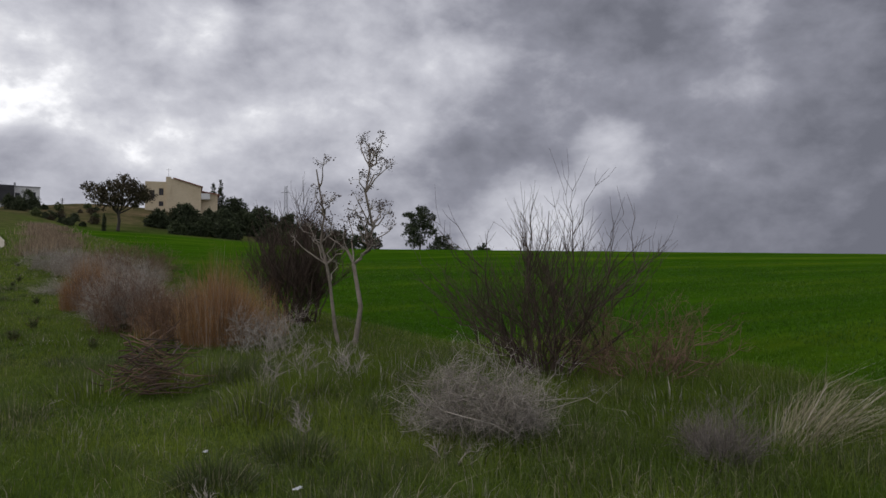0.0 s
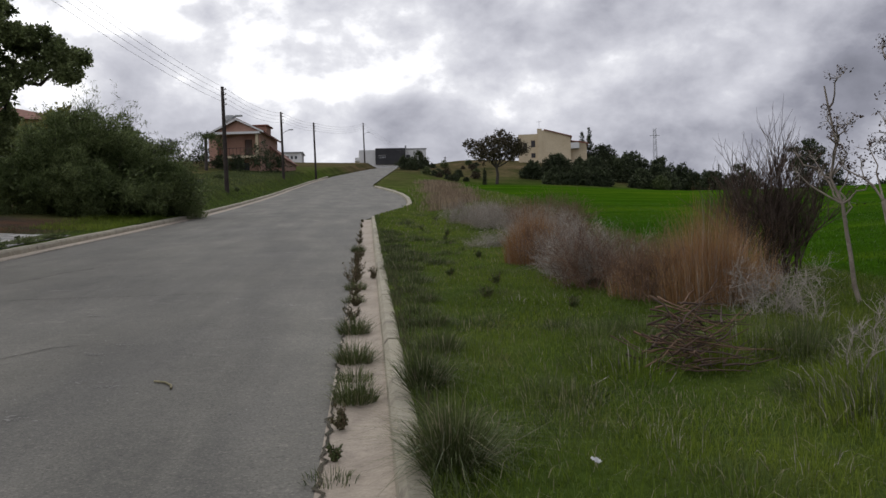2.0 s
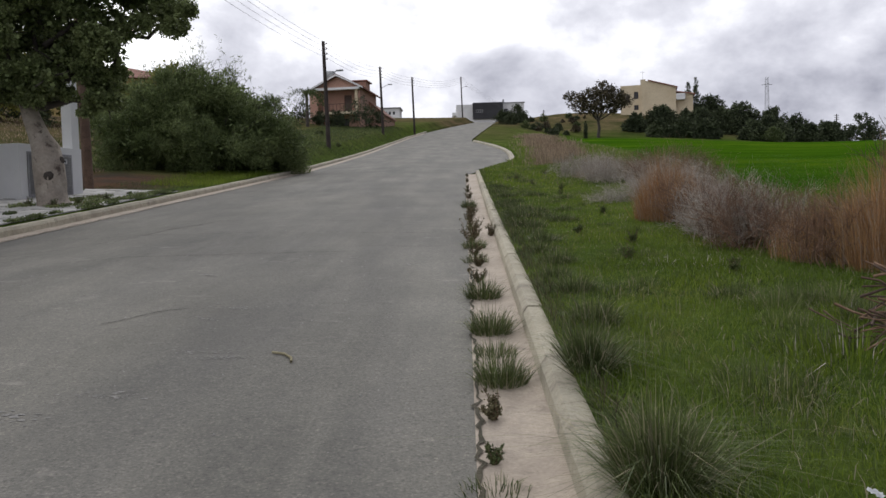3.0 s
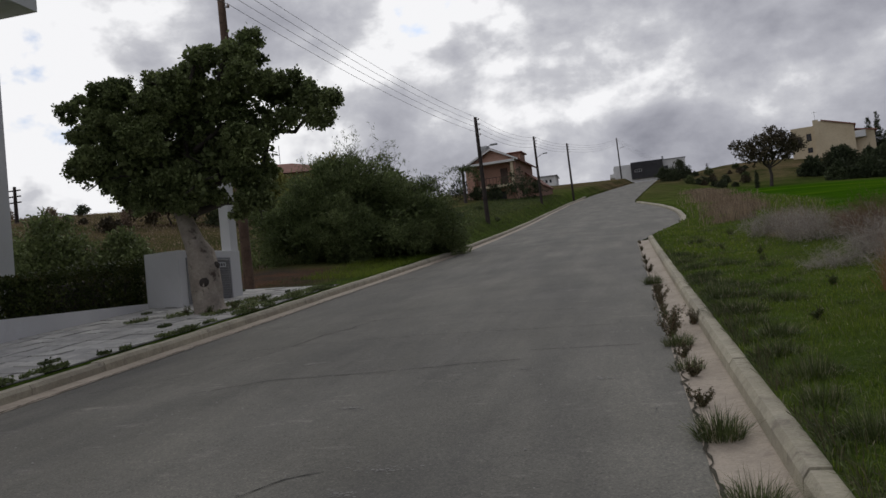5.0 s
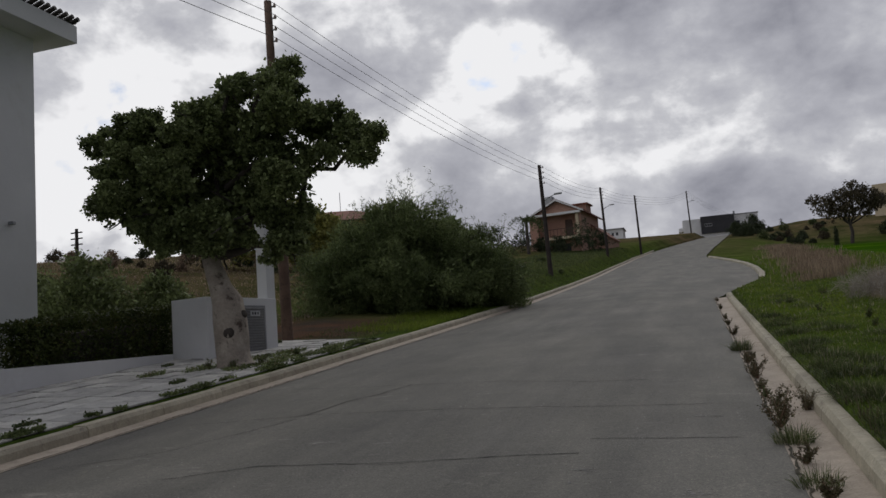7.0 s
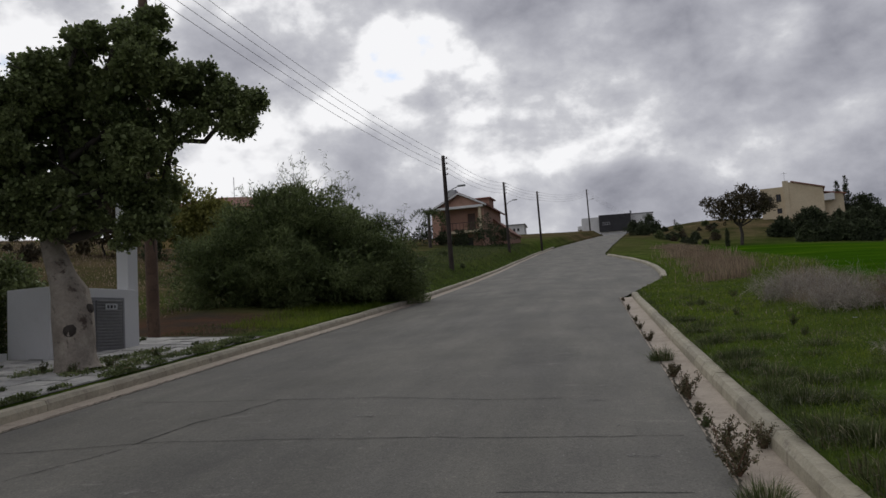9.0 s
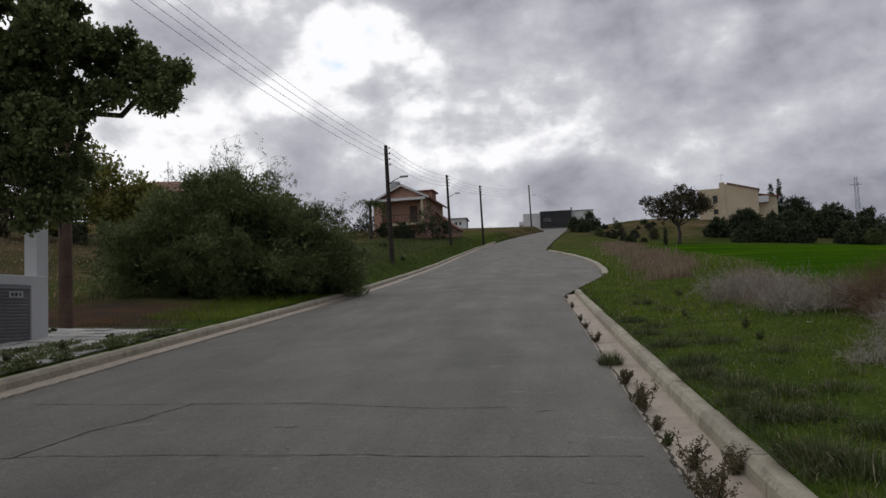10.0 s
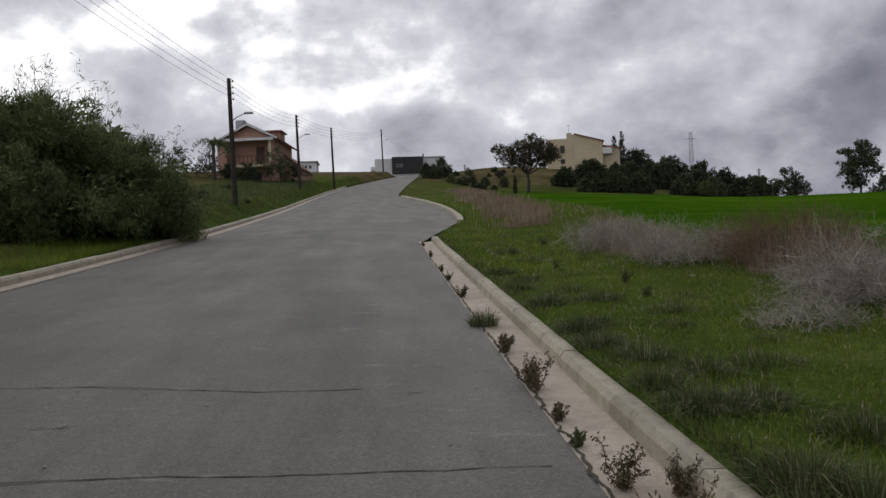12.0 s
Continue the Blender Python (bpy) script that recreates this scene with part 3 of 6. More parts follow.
def carob_tree():
    rng = np.random.default_rng(11)
    x, y = -9.25, 20.85
    z = gz(x, y) - 0.05
    t = empty("carob_tree", pose(x, y, z), "carob tree with a pale pruned trunk and dense dark crown", "tree")
    trunk = [(0.05, 0, 0, 0.46), (0.02, 0.0, 0.12, 0.36), (-0.02, 0, 0.5, 0.31), (-0.05, 0, 0.95, 0.30), (-0.10, 0, 1.35, 0.28), (-0.22, 0, 1.6, 0.21), (-0.38, 0, 2.0, 0.19), (-0.5, 0, 2.5, 0.17)]
    v, f = tube([trunk], 18)
    for i, p in enumerate(v):
        k = noise.noise(Vector(p * 2.6)) * 0.09 + noise.noise(Vector(p * 7)) * 0.03
        ax = np.array([np.interp(p[2], [0, 2.5], [0, -0.5]), 0])
        v[i, :2] += (p[:2] - ax) * k * 3
    mesh_thing("trunk", quick_mesh("trunk", v, f), "bark", t, "pale scarred trunk", True)
    for a, b, r in (((0.06, -0.20, 0.72), (0.09, -0.32, 0.70), 0.12), ((0.16, 0.04, 1.05), (0.27, 0.02, 1.07), 0.10), ((-0.14, -0.18, 1.25), (-0.14, -0.27, 1.27), 0.08)):
        tubes("scar", [[(*a, r), (*((np.array(a) + b) / 2), r * 0.95), (*b, r * 0.75), (*(np.array(b) - (np.array(b) - a) * 0.2), r * 0.45), (*(np.array(b) - (np.array(b) - a) * 0.7), r * 0.2)]], "dark_bark", t, 9, "dark knotted pruning scar")
    lumps = []
    for cx, cy, cz, rx, ry, rz in ((-1.75, -0.4, 4.3, 0.9, 0.9, 0.75), (-2.35, -0.4, 3.75, 0.45, 0.5, 0.45), (-1.75, -0.4, 3.15, 0.9, 0.9, 0.6), (-0.9, -0.3, 4.5, 0.9, 1.0, 0.75), (-0.95, -0.3, 2.75, 0.8, 0.8, 0.42), (-0.15, -0.3, 2.65, 0.7, 0.6, 0.45), (2.25, 0.5, 4.2, 0.5, 0.45, 0.34), (-1.0, -0.3, 3.5, 1.2, 1.2, 0.9), (-0.2, 0.0, 4.35, 1.2, 1.2, 1.0), (0.2, 0.1, 3.2, 1.1, 1.1, 0.8), (0.9, 0.2, 4.75, 1.05, 1.05, 0.95), (1.2, -0.2, 5.55, 0.45, 0.45, 0.4), (0.5, -0.5, 5.45, 0.5, 0.5, 0.38), (1.0, 0.3, 3.6, 0.9, 0.9, 0.9), (1.05, 0.3, 2.45, 0.42, 0.45, 0.75), (1.9, 0.5, 4.6, 0.62, 0.55, 0.5), (2.65, 0.6, 4.35, 0.42, 0.38, 0.24), (-0.4, -0.3, 4.95, 0.55, 0.6, 0.36), (-1.5, -0.3, 4.85, 0.45, 0.45, 0.3), (0.3, -0.6, 2.75, 0.7, 0.6, 0.45)):
        lumps.append((cx, cy, cz, rx, ry, rz))
    lines = []
    for a in lumps:
        lines.append(limb(rng, (-0.45, 0, 2.3), a[:3], 0.11, 0.03, 6))
        for _ in range(4):
            lines.append(limb(rng, a[:3], np.array(a[:3]) + units(rng, 1)[0] * a[3:6] * 0.85, 0.03, 0.008, 4))
    for ln in lines[::5]:
        tubes("limb", [ln], "dark_bark", t, 7)
    tagged(tubes("twig_growth", [ln for i, ln in enumerate(lines) if i % 5], "dark_bark", t, 5), kind="stuff")
    crown("crown", rng, bunches(rng, lumps, 13, 0.27, 0.9), 160000, 0.068, "carob_leaf", t, 0.8, 0.1, 0.5, tight=0.55)
    crown("inner_crown", rng, [(*a[:3], *(0.62 * np.array(a[3:]))) for a in lumps], 14000, 0.12, "carob_leaf", t, 0.8, 0.0, 0.1)


def acacia_bush():
    rng = np.random.default_rng(12)
    x, y = -10.6, 36.0
    t = empty("acacia_bush", pose(x, y, gz(x, y) - 0.3, 0, 0, 46), "large dense dark green bush beside the kerb", "bush")
    lumps = [(-3.2, 0, 1.2, 1.7, 1.7, 1.5), (-1.8, 0.2, 2.2, 1.8, 1.8, 1.7), (0.1, 0, 2.9, 2.0, 1.9, 1.75), (1.7, 0.1, 2.2, 1.8, 1.8, 1.6), (3.2, 0, 1.4, 1.6, 1.7, 1.5), (0, -1.2, 1.2, 3.2, 1.6, 1.3), (-0.9, 0.2, 3.3, 1.1, 1.1, 1.0), (3.9, 0.2, 0.8, 1.2, 1.4, 1.0), (0.9, 1.4, 1.3, 2.8, 1.3, 1.3)]
    lines = []
    for a in lumps:
        lines.append(limb(rng, (rng.uniform(-0.4, 0.4), rng.uniform(-0.3, 0.3), 0), a[:3], 0.07, 0.02, 6))
        for _ in range(9):
            lines.append(limb(rng, a[:3], np.array(a[:3]) + units(rng, 1, 0.6)[0] * a[3:6] * 1.08, 0.02, 0.004, 4))
    tagged(tubes("stem_growth", lines, "dark_bark", t, 4), kind="stuff")
    crown("crown", rng, bunches(rng, lumps, 16, 0.42, 0.82), 120000, 0.16, "acacia_leaf", t, 0.16, -0.25, 0.4)
    crown("inner_crown", rng, [(*a[:3], *(0.85 * np.array(a[3:]))) for a in lumps], 42000, 0.2, "acacia_leaf", t, 0.3, 0.0, 0.1)
    wisps, ends = [], []
    for _ in range(60):
        a = lumps[rng.choice([1, 2, 3, 6, 4])]
        d = units(rng, 1, 1.6)[0]
        p = np.array(a[:3]) + d * a[3:6] * 0.9
        q = p + (d + [0.1, 0, 0.5]) * rng.uniform(0.35, 0.85)
        ln = limb(rng, p, q, 0.008, 0.003, 5, 0.1)
        wisps.append(ln)
        ends.append(ln[np.repeat([2, 3, 4], 8), :3] + rng.normal(0, 0.07, (24, 3)))
    tagged(tubes("shoot_growth", wisps, "twig", t, 3), kind="stuff")
    mesh_thing("shoot_foliage", quick_mesh("shoot_foliage", *leaf_quads(rng, np.concatenate(ends), 0.14, 0.16)), "acacia_leaf", t)


def round_tree(name, x, y, height, lumps, leaf, size, count, label, category="tree", seed=1, trunk=0.12, m="dark_bark", forks=2, sink=0.3, aspect=0.55, group="", aspect_z=1.0):
    """A far tree: trunk, limbs and a lumpy crown of leaf clumps; lumps are shares of its height."""
    rng = np.random.default_rng(seed)
    t = empty(name, pose(x, y, gz(x, y) - sink), label, category, group)
    big = [tuple(k * height for k in a) for a in lumps]
    lines = [limb(rng, (0, 0, 0), (big[0][0] * 0.3, 0, big[0][2] * 0.62), trunk * height * 0.2, trunk * height * 0.12, 5, 0.04)]
    for a in big:
        lines.append(limb(rng, lines[0][-2, :3], a[:3], trunk * height * 0.09, trunk * height * 0.02, 5))
        for _ in range(4):
            lines.append(limb(rng, a[:3], np.array(a[:3]) + units(rng, 1)[0] * a[3:6] * 0.8, trunk * height * 0.025, 0.01, 3))
    tubes("trunk", lines, m, t, 6)
    crown("crown", rng, big, count, size, leaf, t, aspect, 0.0, 0.35)
    return t


def twig_shrub(name, x, y, height, spread, stems, m, label, seed, fork=6, r=0.012, up=1.0, category="shrub", sub=4, curl=0.1, base=0.25, depth=2, sink=0.05, group="", tip_up=0.0):
    """A leafless shrub: many stems from the ground, each forking into finer twigs."""
    rng = np.random.default_rng(seed)
    t = empty(name, pose(x, y, gz(x, y) - sink), label, category, group)
    main, fine = [], []
    for _ in range(stems):
        ang, out = rng.uniform(0, 2 * np.pi), rng.uniform(0.1, 1.0) ** 0.7
        h = height * rng.uniform(0.45, 1.0) * (1 - 0.3 * out) * (1 - 0.35 * out * (1 - up))
        b = np.array([math.cos(ang), math.sin(ang), 0]) * rng.uniform(0, base) * spread
        e = np.array([math.cos(ang) * out * spread, math.sin(ang) * out * spread, h])
        ln = limb(rng, b, e, r, r * 0.3, 7, curl)
        main.append(ln)
        for _ in range(fork):
            k = rng.integers(2, 6)
            d = (ln[k + 1 if k < 6 else k, :3] - ln[k - 1, :3])
            d = d / (np.linalg.norm(d) + 1e-9) + units(rng, 1)[0] * 0.75 + [0, 0, tip_up]
            q = ln[k, :3] + d / np.linalg.norm(d) * height * rng.uniform(0.12, 0.32)
            tw = limb(rng, ln[k, :3], q, r * 0.45, r * 0.16, 4, curl)
            fine.append(tw)
            if depth > 1:
                for _ in range(sub):
                    j = rng.integers(1, 4)
                    d2 = (q - ln[k, :3]) / np.linalg.norm(q - ln[k, :3]) + units(rng, 1)[0] * 0.8 + [0, 0, tip_up]
                    fine.append(limb(rng, tw[j, :3], tw[j, :3] + d2 * height * rng.uniform(0.04, 0.12), r * 0.22, r * 0.1, 3, curl))
    if stems <= 45:
        for ln in main:
            tubes("stem", [ln], m, t, 5)
    else:
        tagged(tubes("stem_growth", main, m, t, 4), kind="stuff")
    tagged(tubes("twig_growth", fine, m, t, 3), kind="stuff")
    return t


def blade_clump(name, x, y, height, radius, count, m, label, seed, width=0.006, lean=0.45, wind=(0, 0), category="grass tuft", group="", core=0.5, kind=""):
    """A tuft of long blades that spring from one root."""
    rng = np.random.default_rng(seed)
    a, q = rng.uniform(0, 2 * np.pi, count), radius * rng.uniform(0, 1, count) ** core
    px, py = q * np.cos(a), q * np.sin(a)
    zz = ground_z(x + px, y + py) - ground_z(x, y)
    rr = right_edge(y)
    if x < rr + KERB_R:
        zz = np.zeros(count)
    base = np.stack([px, py, zz], 1)
    hh = height * rng.uniform(0.3, 1.0, count) * (1 - 0.55 * (q / radius) ** 2)
    z = gz(x, y) - 0.03 if not (left_edge(y) - KERB_L < x < rr + KERB_R) else float(road_z(x, y))
    t = empty(name, pose(x, y, z), label, category, group)
    dead = rng.uniform(0, 1, count) < 0.12
    spring = 0.35 if m in ("rust_grass", "dull_grass") else 1.0
    for nm, pick, mm in (("living_growth", ~dead, m), ("dead_growth", dead, "straw" if m in ("dark_tuft", "tuft_blade") else "grey_twig")):
        v, f = blade_mesh(rng, base[pick], hh[pick], width, lean, wind, (spring * np.stack([np.cos(a), np.sin(a)], 1) * (0.3 + q / radius)[:, None])[pick] + wind)
        tagged(mesh_thing(nm, quick_mesh(nm, v, f), mm, t), kind="stuff")
    return t


def creeping_weed(x, y, radius, seed, z):
    """A flat mat of small leaves that creeps over the slabs."""
    rng = np.random.default_rng(seed)
    t = empty("creeping_weed", pose(x, y, z), "low mat of dark green weed creeping over the pavement", "weed", "pavement weeds")
    n = int(300 * radius / 0.3)
    a, q = rng.uniform(0, 2 * np.pi, n), radius * rng.uniform(0, 1, n) ** 0.6
    p = np.stack([q * np.cos(a) * 0.6, q * np.sin(a) * 1.3, np.abs(rng.normal(0.015, 0.02, n))], 1)
    p[:, 2] += ground_z(x + p[:, 0], y + p[:, 1]) - ground_z(x, y)
    tagged(mesh_thing("foliage", quick_mesh("foliage", *leaf_quads(rng, p, 0.045, 0.6)), "carob_leaf" if seed % 2 else "weed_leaf", t), kind="stuff")
    lines = [limb(rng, (0, 0, 0.01), p[k], 0.004, 0.002, 4) for k in range(0, n, 40)]
    tagged(tubes("runner_growth", lines, "red_twig", t, 3), kind="stuff")


def leafy_weed(x, y, size, seed, m="weed_leaf", label="small leafy weed growing out of the gutter joint", group="gutter weeds", z=None):
    rng = np.random.default_rng(seed)
    on_road = left_edge(y) - KERB_L < x < right_edge(y) + KERB_R
    t = empty("weed", pose(x, y, (float(road_z(x, y)) if on_road else gz(x, y)) if z is None else z), label, "weed", group)
    lines, pts = [], []
    for _ in range(12):
        a = rng.uniform(0, 2 * np.pi)
        q = np.array([math.cos(a) * rng.uniform(0.05, 0.62), math.sin(a) * rng.uniform(0.05, 0.62), rng.uniform(0.35, 1.0)]) * size
        ln = limb(rng, (0, 0, 0), q, 0.006, 0.002, 6, 0.08)
        lines.append(ln)
        k = rng.uniform(0.8, 5, 70)
        at = np.stack([np.interp(k, np.arange(6), ln[:, c]) for c in range(3)], 1)
        pts.append(at + rng.normal(0, 0.018 * (size / 0.4), (70, 3)))
    tagged(tubes("stem_growth", lines, "red_twig", t, 3), kind="stuff")
    p = np.concatenate(pts)
    p[:, 2] = np.abs(p[:, 2])
    tagged(mesh_thing("foliage", quick_mesh("foliage", *leaf_quads(rng, p, 0.018 + 0.022 * size, 0.4)), m, t), kind="stuff")
    return t


carob_tree()
acacia_bush()

# right verge: dry shrubs, from the near end of the walk to the far
twig_shrub("bare_shrub", 6.2, 6.7, 1.95, 1.2, 45, "twig", "tall leafless shrub with thin dark upright shoots", 21, fork=9, r=0.011, base=0.18, curl=0.05, tip_up=0.5, sub=3)
twig_shrub("bare_shrub", 7.1, 6.3, 1.0, 1.2, 44, "red_twig", "low leafless shrub with tangled brown twigs", 22, fork=7, r=0.008, base=0.5, curl=0.1)
twig_shrub("dark_shrub", 5.6, 12.4, 2.0, 0.85, 42, "twig", "dense dark bare shrub with fine upright twigs", 23, fork=14, r=0.016, base=0.45, curl=0.05, tip_up=0.5)
twig_shrub("dry_bush", 4.25, 4.95, 0.80, 0.48, 130, "grey_twig", "rounded bush of grey dead tangled stems", 24, fork=7, r=0.005, base=0.75, curl=0.28, up=0.2)
twig_shrub("dry_bush", 5.2, 3.65, 0.58, 0.32, 80, "dim_twig", "grey brown dead spiky bush", 25, fork=7, r=0.004, base=0.4, curl=0.06, up=0.2)
twig_shrub("dry_bush", 4.15, 9.5, 0.75, 0.5, 44, "grey_twig", "pale dead brush with curling stems", 26, fork=6, r=0.005, base=0.7, curl=0.18)
twig_shrub("dry_bush", 3.15, 12.4, 0.95, 0.75, 110, "grey_twig", "pale grey dead brush among rusty grass", 27, fork=7, r=0.006, base=0.8, curl=0.15)
twig_shrub("dry_bush", 4.1, 19.8, 0.95, 1.1, 190, "grey_twig", "sprawling bush of pale dead stems", 28, fork=6, r=0.006, base=0.7, curl=0.2, up=0.2)
twig_shrub("dry_bush", 5.0, 23.2, 1.25, 1.3, 190, "red_twig", "reddish brown dead bush at the field edge", 29, fork=7, r=0.006, base=0.7, curl=0.12, up=0.4)
twig_shrub("dry_bush", 3.9, 24.6, 0.95, 1.1, 170, "grey_twig", "grey brown dead bush at the field edge", 30, fork=6, r=0.006, base=0.8, curl=0.14, up=0.4)
twig_shrub("dry_bush", 3.6, 27.6, 0.95, 1.2, 170, "grey_twig", "grey dead brush at the field edge", 31, fork=6, r=0.007, base=0.8, curl=0.14, up=0.4)
twig_shrub("dry_bush", 2.75, 18.6, 0.5, 0.6, 90, "grey_twig", "small low heap of dead stems in the grass", 32, fork=5, r=0.004, base=0.8, curl=0.2, up=0.1)
twig_shrub("dry_bush", 3.2, 14.2, 1.0, 0.8, 70, "red_twig", "brown dead brush among rusty grass", 33, fork=7, r=0.006, base=0.8, curl=0.12)
twig_shrub("dry_bush", 3.6, 16.8, 0.9, 0.9, 80, "grey_twig", "pale dead brush along the field edge", 34, fork=6, r=0.006, base=0.8, curl=0.16)

twig_shrub("dry_bush", 3.35, 10.7, 0.95, 0.5, 60, "red_twig", "reddish brown dead brush beside rusty grass", 35, fork=8, r=0.006, base=0.7, curl=0.12)
twig_shrub("dry_bush", 3.0, 11.8, 1.0, 0.55, 60, "red_twig", "reddish brown dead brush beside rusty grass", 36, fork=8, r=0.006, base=0.7, curl=0.12)
twig_shrub("dry_bush", 3.0, 13.2, 0.9, 0.5, 60, "grey_twig", "pale grey dead brush among rusty grass", 37, fork=7, r=0.005, base=0.7, curl=0.15)


def tall_fennel():
    """A dead giant stalk with pale bark, forked limbs and flat seed heads."""
    rng = np.random.default_rng(41)
    for k, (x, y, h, lean, heads) in enumerate(((5.30, 9.5, 2.66, 0.24, 26), (5.26, 9.85, 2.3, -0.30, 14))):
        t = empty("dead_stalk", pose(x, y, gz(x, y) - 0.05), "tall pale dead stalk with branching umbel seed heads", "dead plant", "tall dead stalks")
        stem = limb(rng, (0, 0, 0), (lean, 0.05, h), 0.036 if k == 0 else 0.027, 0.008, 9, 0.035)
        lines, fine, seeds = [stem], [], []
        for i in range(heads):
            j = rng.integers(3, 8)
            a = rng.uniform(0, 2 * np.pi)
            d = np.array([math.cos(a), math.sin(a), rng.uniform(0.7, 1.5)])
            ln = limb(rng, stem[j, :3], stem[j, :3] + d * rng.uniform(0.18, 0.52) * (1.2 - j * 0.08), 0.012, 0.005, 5, 0.08)
            lines.append(ln)
            for _ in range(9):
                e = ln[-1, :3] + (units(rng, 1, 0.9)[0]) * rng.uniform(0.07, 0.15)
                fine.append(limb(rng, ln[-1, :3], e, 0.0035, 0.002, 3))
                seeds.append(e + rng.normal(0, 0.02, (5, 3)))
        tubes("stem", lines, "pale_stalk", t, 7)
        tagged(tubes("umbel_growth", fine, "grey_twig", t, 3), kind="stuff")
        tagged(mesh_thing("seed_growth", quick_mesh("seed_growth", *leaf_quads(rng, np.concatenate(seeds), 0.03, 0.6)), "twig", t), kind="stuff")


tall_fennel()

for n, (x, y, h, r, c, m) in enumerate(((3.85, 10.4, 1.5, 0.5, 5600, "rust_grass"), (3.35, 11.0, 0.9, 0.4, 1200, "rust_grass"), (2.95, 15.1, 1.3, 0.5, 4600, "rust_grass"), (4.5, 11.0, 1.1, 0.45, 1500, "rust_grass"), (3.6, 13.3, 0.85, 0.6, 1300, "dull_grass"), (4.1, 18.3, 0.8, 0.7, 1300, "dull_grass"), (4.9, 22.4, 1.15, 0.9, 2600, "dull_grass"), (3.9, 26.5, 0.8, 0.9, 1800, "dull_grass"), (4.6, 13.0, 0.9, 0.6, 1200, "rust_grass"), (3.4, 16.2, 0.8, 0.5, 900, "rust_grass"))):
    blade_clump("dry_grass_clump", x, y, h, r, c, m, "tall rusty brown clump of dry grass", 50 + n, 0.0032, 0.5, category="dry grass", group="dry grass clumps", core=0.6)


def brush_pile():
    rng = np.random.default_rng(44)
    x, y = 2.5, 7.5
    t = empty("brush_pile", pose(x, y, gz(x, y)), "heap of cut brown branches lying in the grass", "brush pile")
    for i in range(120):
        a = rng.normal(0.1, 0.55)
        c = np.array([rng.normal(0, 0.15), rng.normal(0, 0.15), 0])
        top = 0.44 * math.exp(-(c[0] ** 2 + c[1] ** 2) / 0.16)
        c[2] = rng.uniform(0.02, 0.08 + top)
        ln = rng.uniform(0.16, 0.5) * (1.0 if i % 9 else 1.5)
        d = np.array([math.cos(a), math.sin(a), rng.normal(0, 0.42)]) * ln / 2
        p, q = c - d, c + d
        p[2], q[2] = max(p[2], 0.0), max(q[2], 0.0)
        tubes("stick", [limb(rng, p, q, rng.uniform(0.004, 0.010), 0.003, 5, 0.035)], ("red_twig", "twig", "pole_wood")[i % 3], t, 5)


brush_pile()


def field_edge_grass():
    """The far run of dry grass and scrub between verge and crop."""
    rng = np.random.default_rng(61)
    n = 30000
    y = 28 + 74 * rng.uniform(0, 1, n) ** 1.2
    mid = np.interp(y, [28, 40, 60, 80, 102], [4.2, 4.6, 6.0, 7.4, 8.5])
    x = mid + rng.normal(0, 0.55, n) * np.interp(y, [28, 100], [1.0, 1.9]) + 0.5 * np.sin(y * 0.8)
    thin = np.array([noise.noise((a * 0.3, b * 0.3, 0)) for a, b in zip(x, y)]) > 0.08
    x, y = x[thin], y[thin]
    base = np.stack([x, y, ground_z(x, y) - 0.03], 1)
    v, f = blade_mesh(rng, base, rng.uniform(0.2, 0.75, len(x)), np.interp(y, [28, 100], [0.016, 0.05]), 0.3)
    tagged(mesh_thing("dry_grass", quick_mesh("dry_grass", v, f), "dull_grass", None, "band of dry brown grass along the field edge"), category="dry grass", kind="stuff")


field_edge_grass()


# ---- poles, wires, street lamps ----
POLES = [(-12.3, -6.0, 0.0, 9.3), (-10.87, 26.16, 0.0, 9.3), (-8.95, 56.9, 0.0, 6.9), (-8.75, 91.9, 0.0, 7.2), (-6.6, 113.0, 0.0, 7.6), (-0.2, 167.0, 0.0, 8.2), (12.7, 217.0, 0.0, 8.0)]
TOPS = []


def utility_pole(x, y, h, lamp, lean, near):
    z = gz(x, y) - 0.15
    t = empty("utility_pole", pose(x, y, z, 0, lean, 0), "weathered wooden utility pole carrying overhead wires", "utility pole", "poles along the road")
    h += 0.15
    m = "pole_wood" if near else "far_pole"
    tubes("pole", [[(0, 0, k * h / 6, 0.15 - 0.045 * k / 6) for k in range(7)] + [(0, 0, h + 0.004, 0.02)]], m, t, 14)
    tops = []
    for k in range(4):
        zz = h - 0.18 - 0.33 * k
        part("bracket", box(0.08, 0.2, -0.02, 0.02, zz - 0.02, zz + 0.02, 0.004), "metal", t)
        tubes("insulator", [[(0.2, 0, zz - 0.03, 0.03), (0.2, 0, zz + 0.02, 0.045), (0.2, 0, zz + 0.06, 0.03), (0.2, 0, zz + 0.1, 0.012)]], "insulator", t, 8)
        tops.append(t.matrix_basis @ Vector((0.2, 0, zz + 0.08)))
    TOPS.append(tops)
    if lamp:
        arm = tubes("lamp_arm", [[(0.09, 0, h - 2.3, 0.03), (0.45, -0.08, h - 2.1, 0.028), (0.8, -0.15, h - 1.98, 0.025)]], "metal", t, 6)
        part("lamp_head", box(0.76, 1.25, -0.26, -0.08, h - 2.02, h - 1.91, 0.04), "metal", t, "grey street lamp head")


for k, (x, y, _, h) in enumerate(POLES):
    utility_pole(x, y, h, k in (2, 3, 5), -1.0 if k != 1 else -0.5, k < 2)


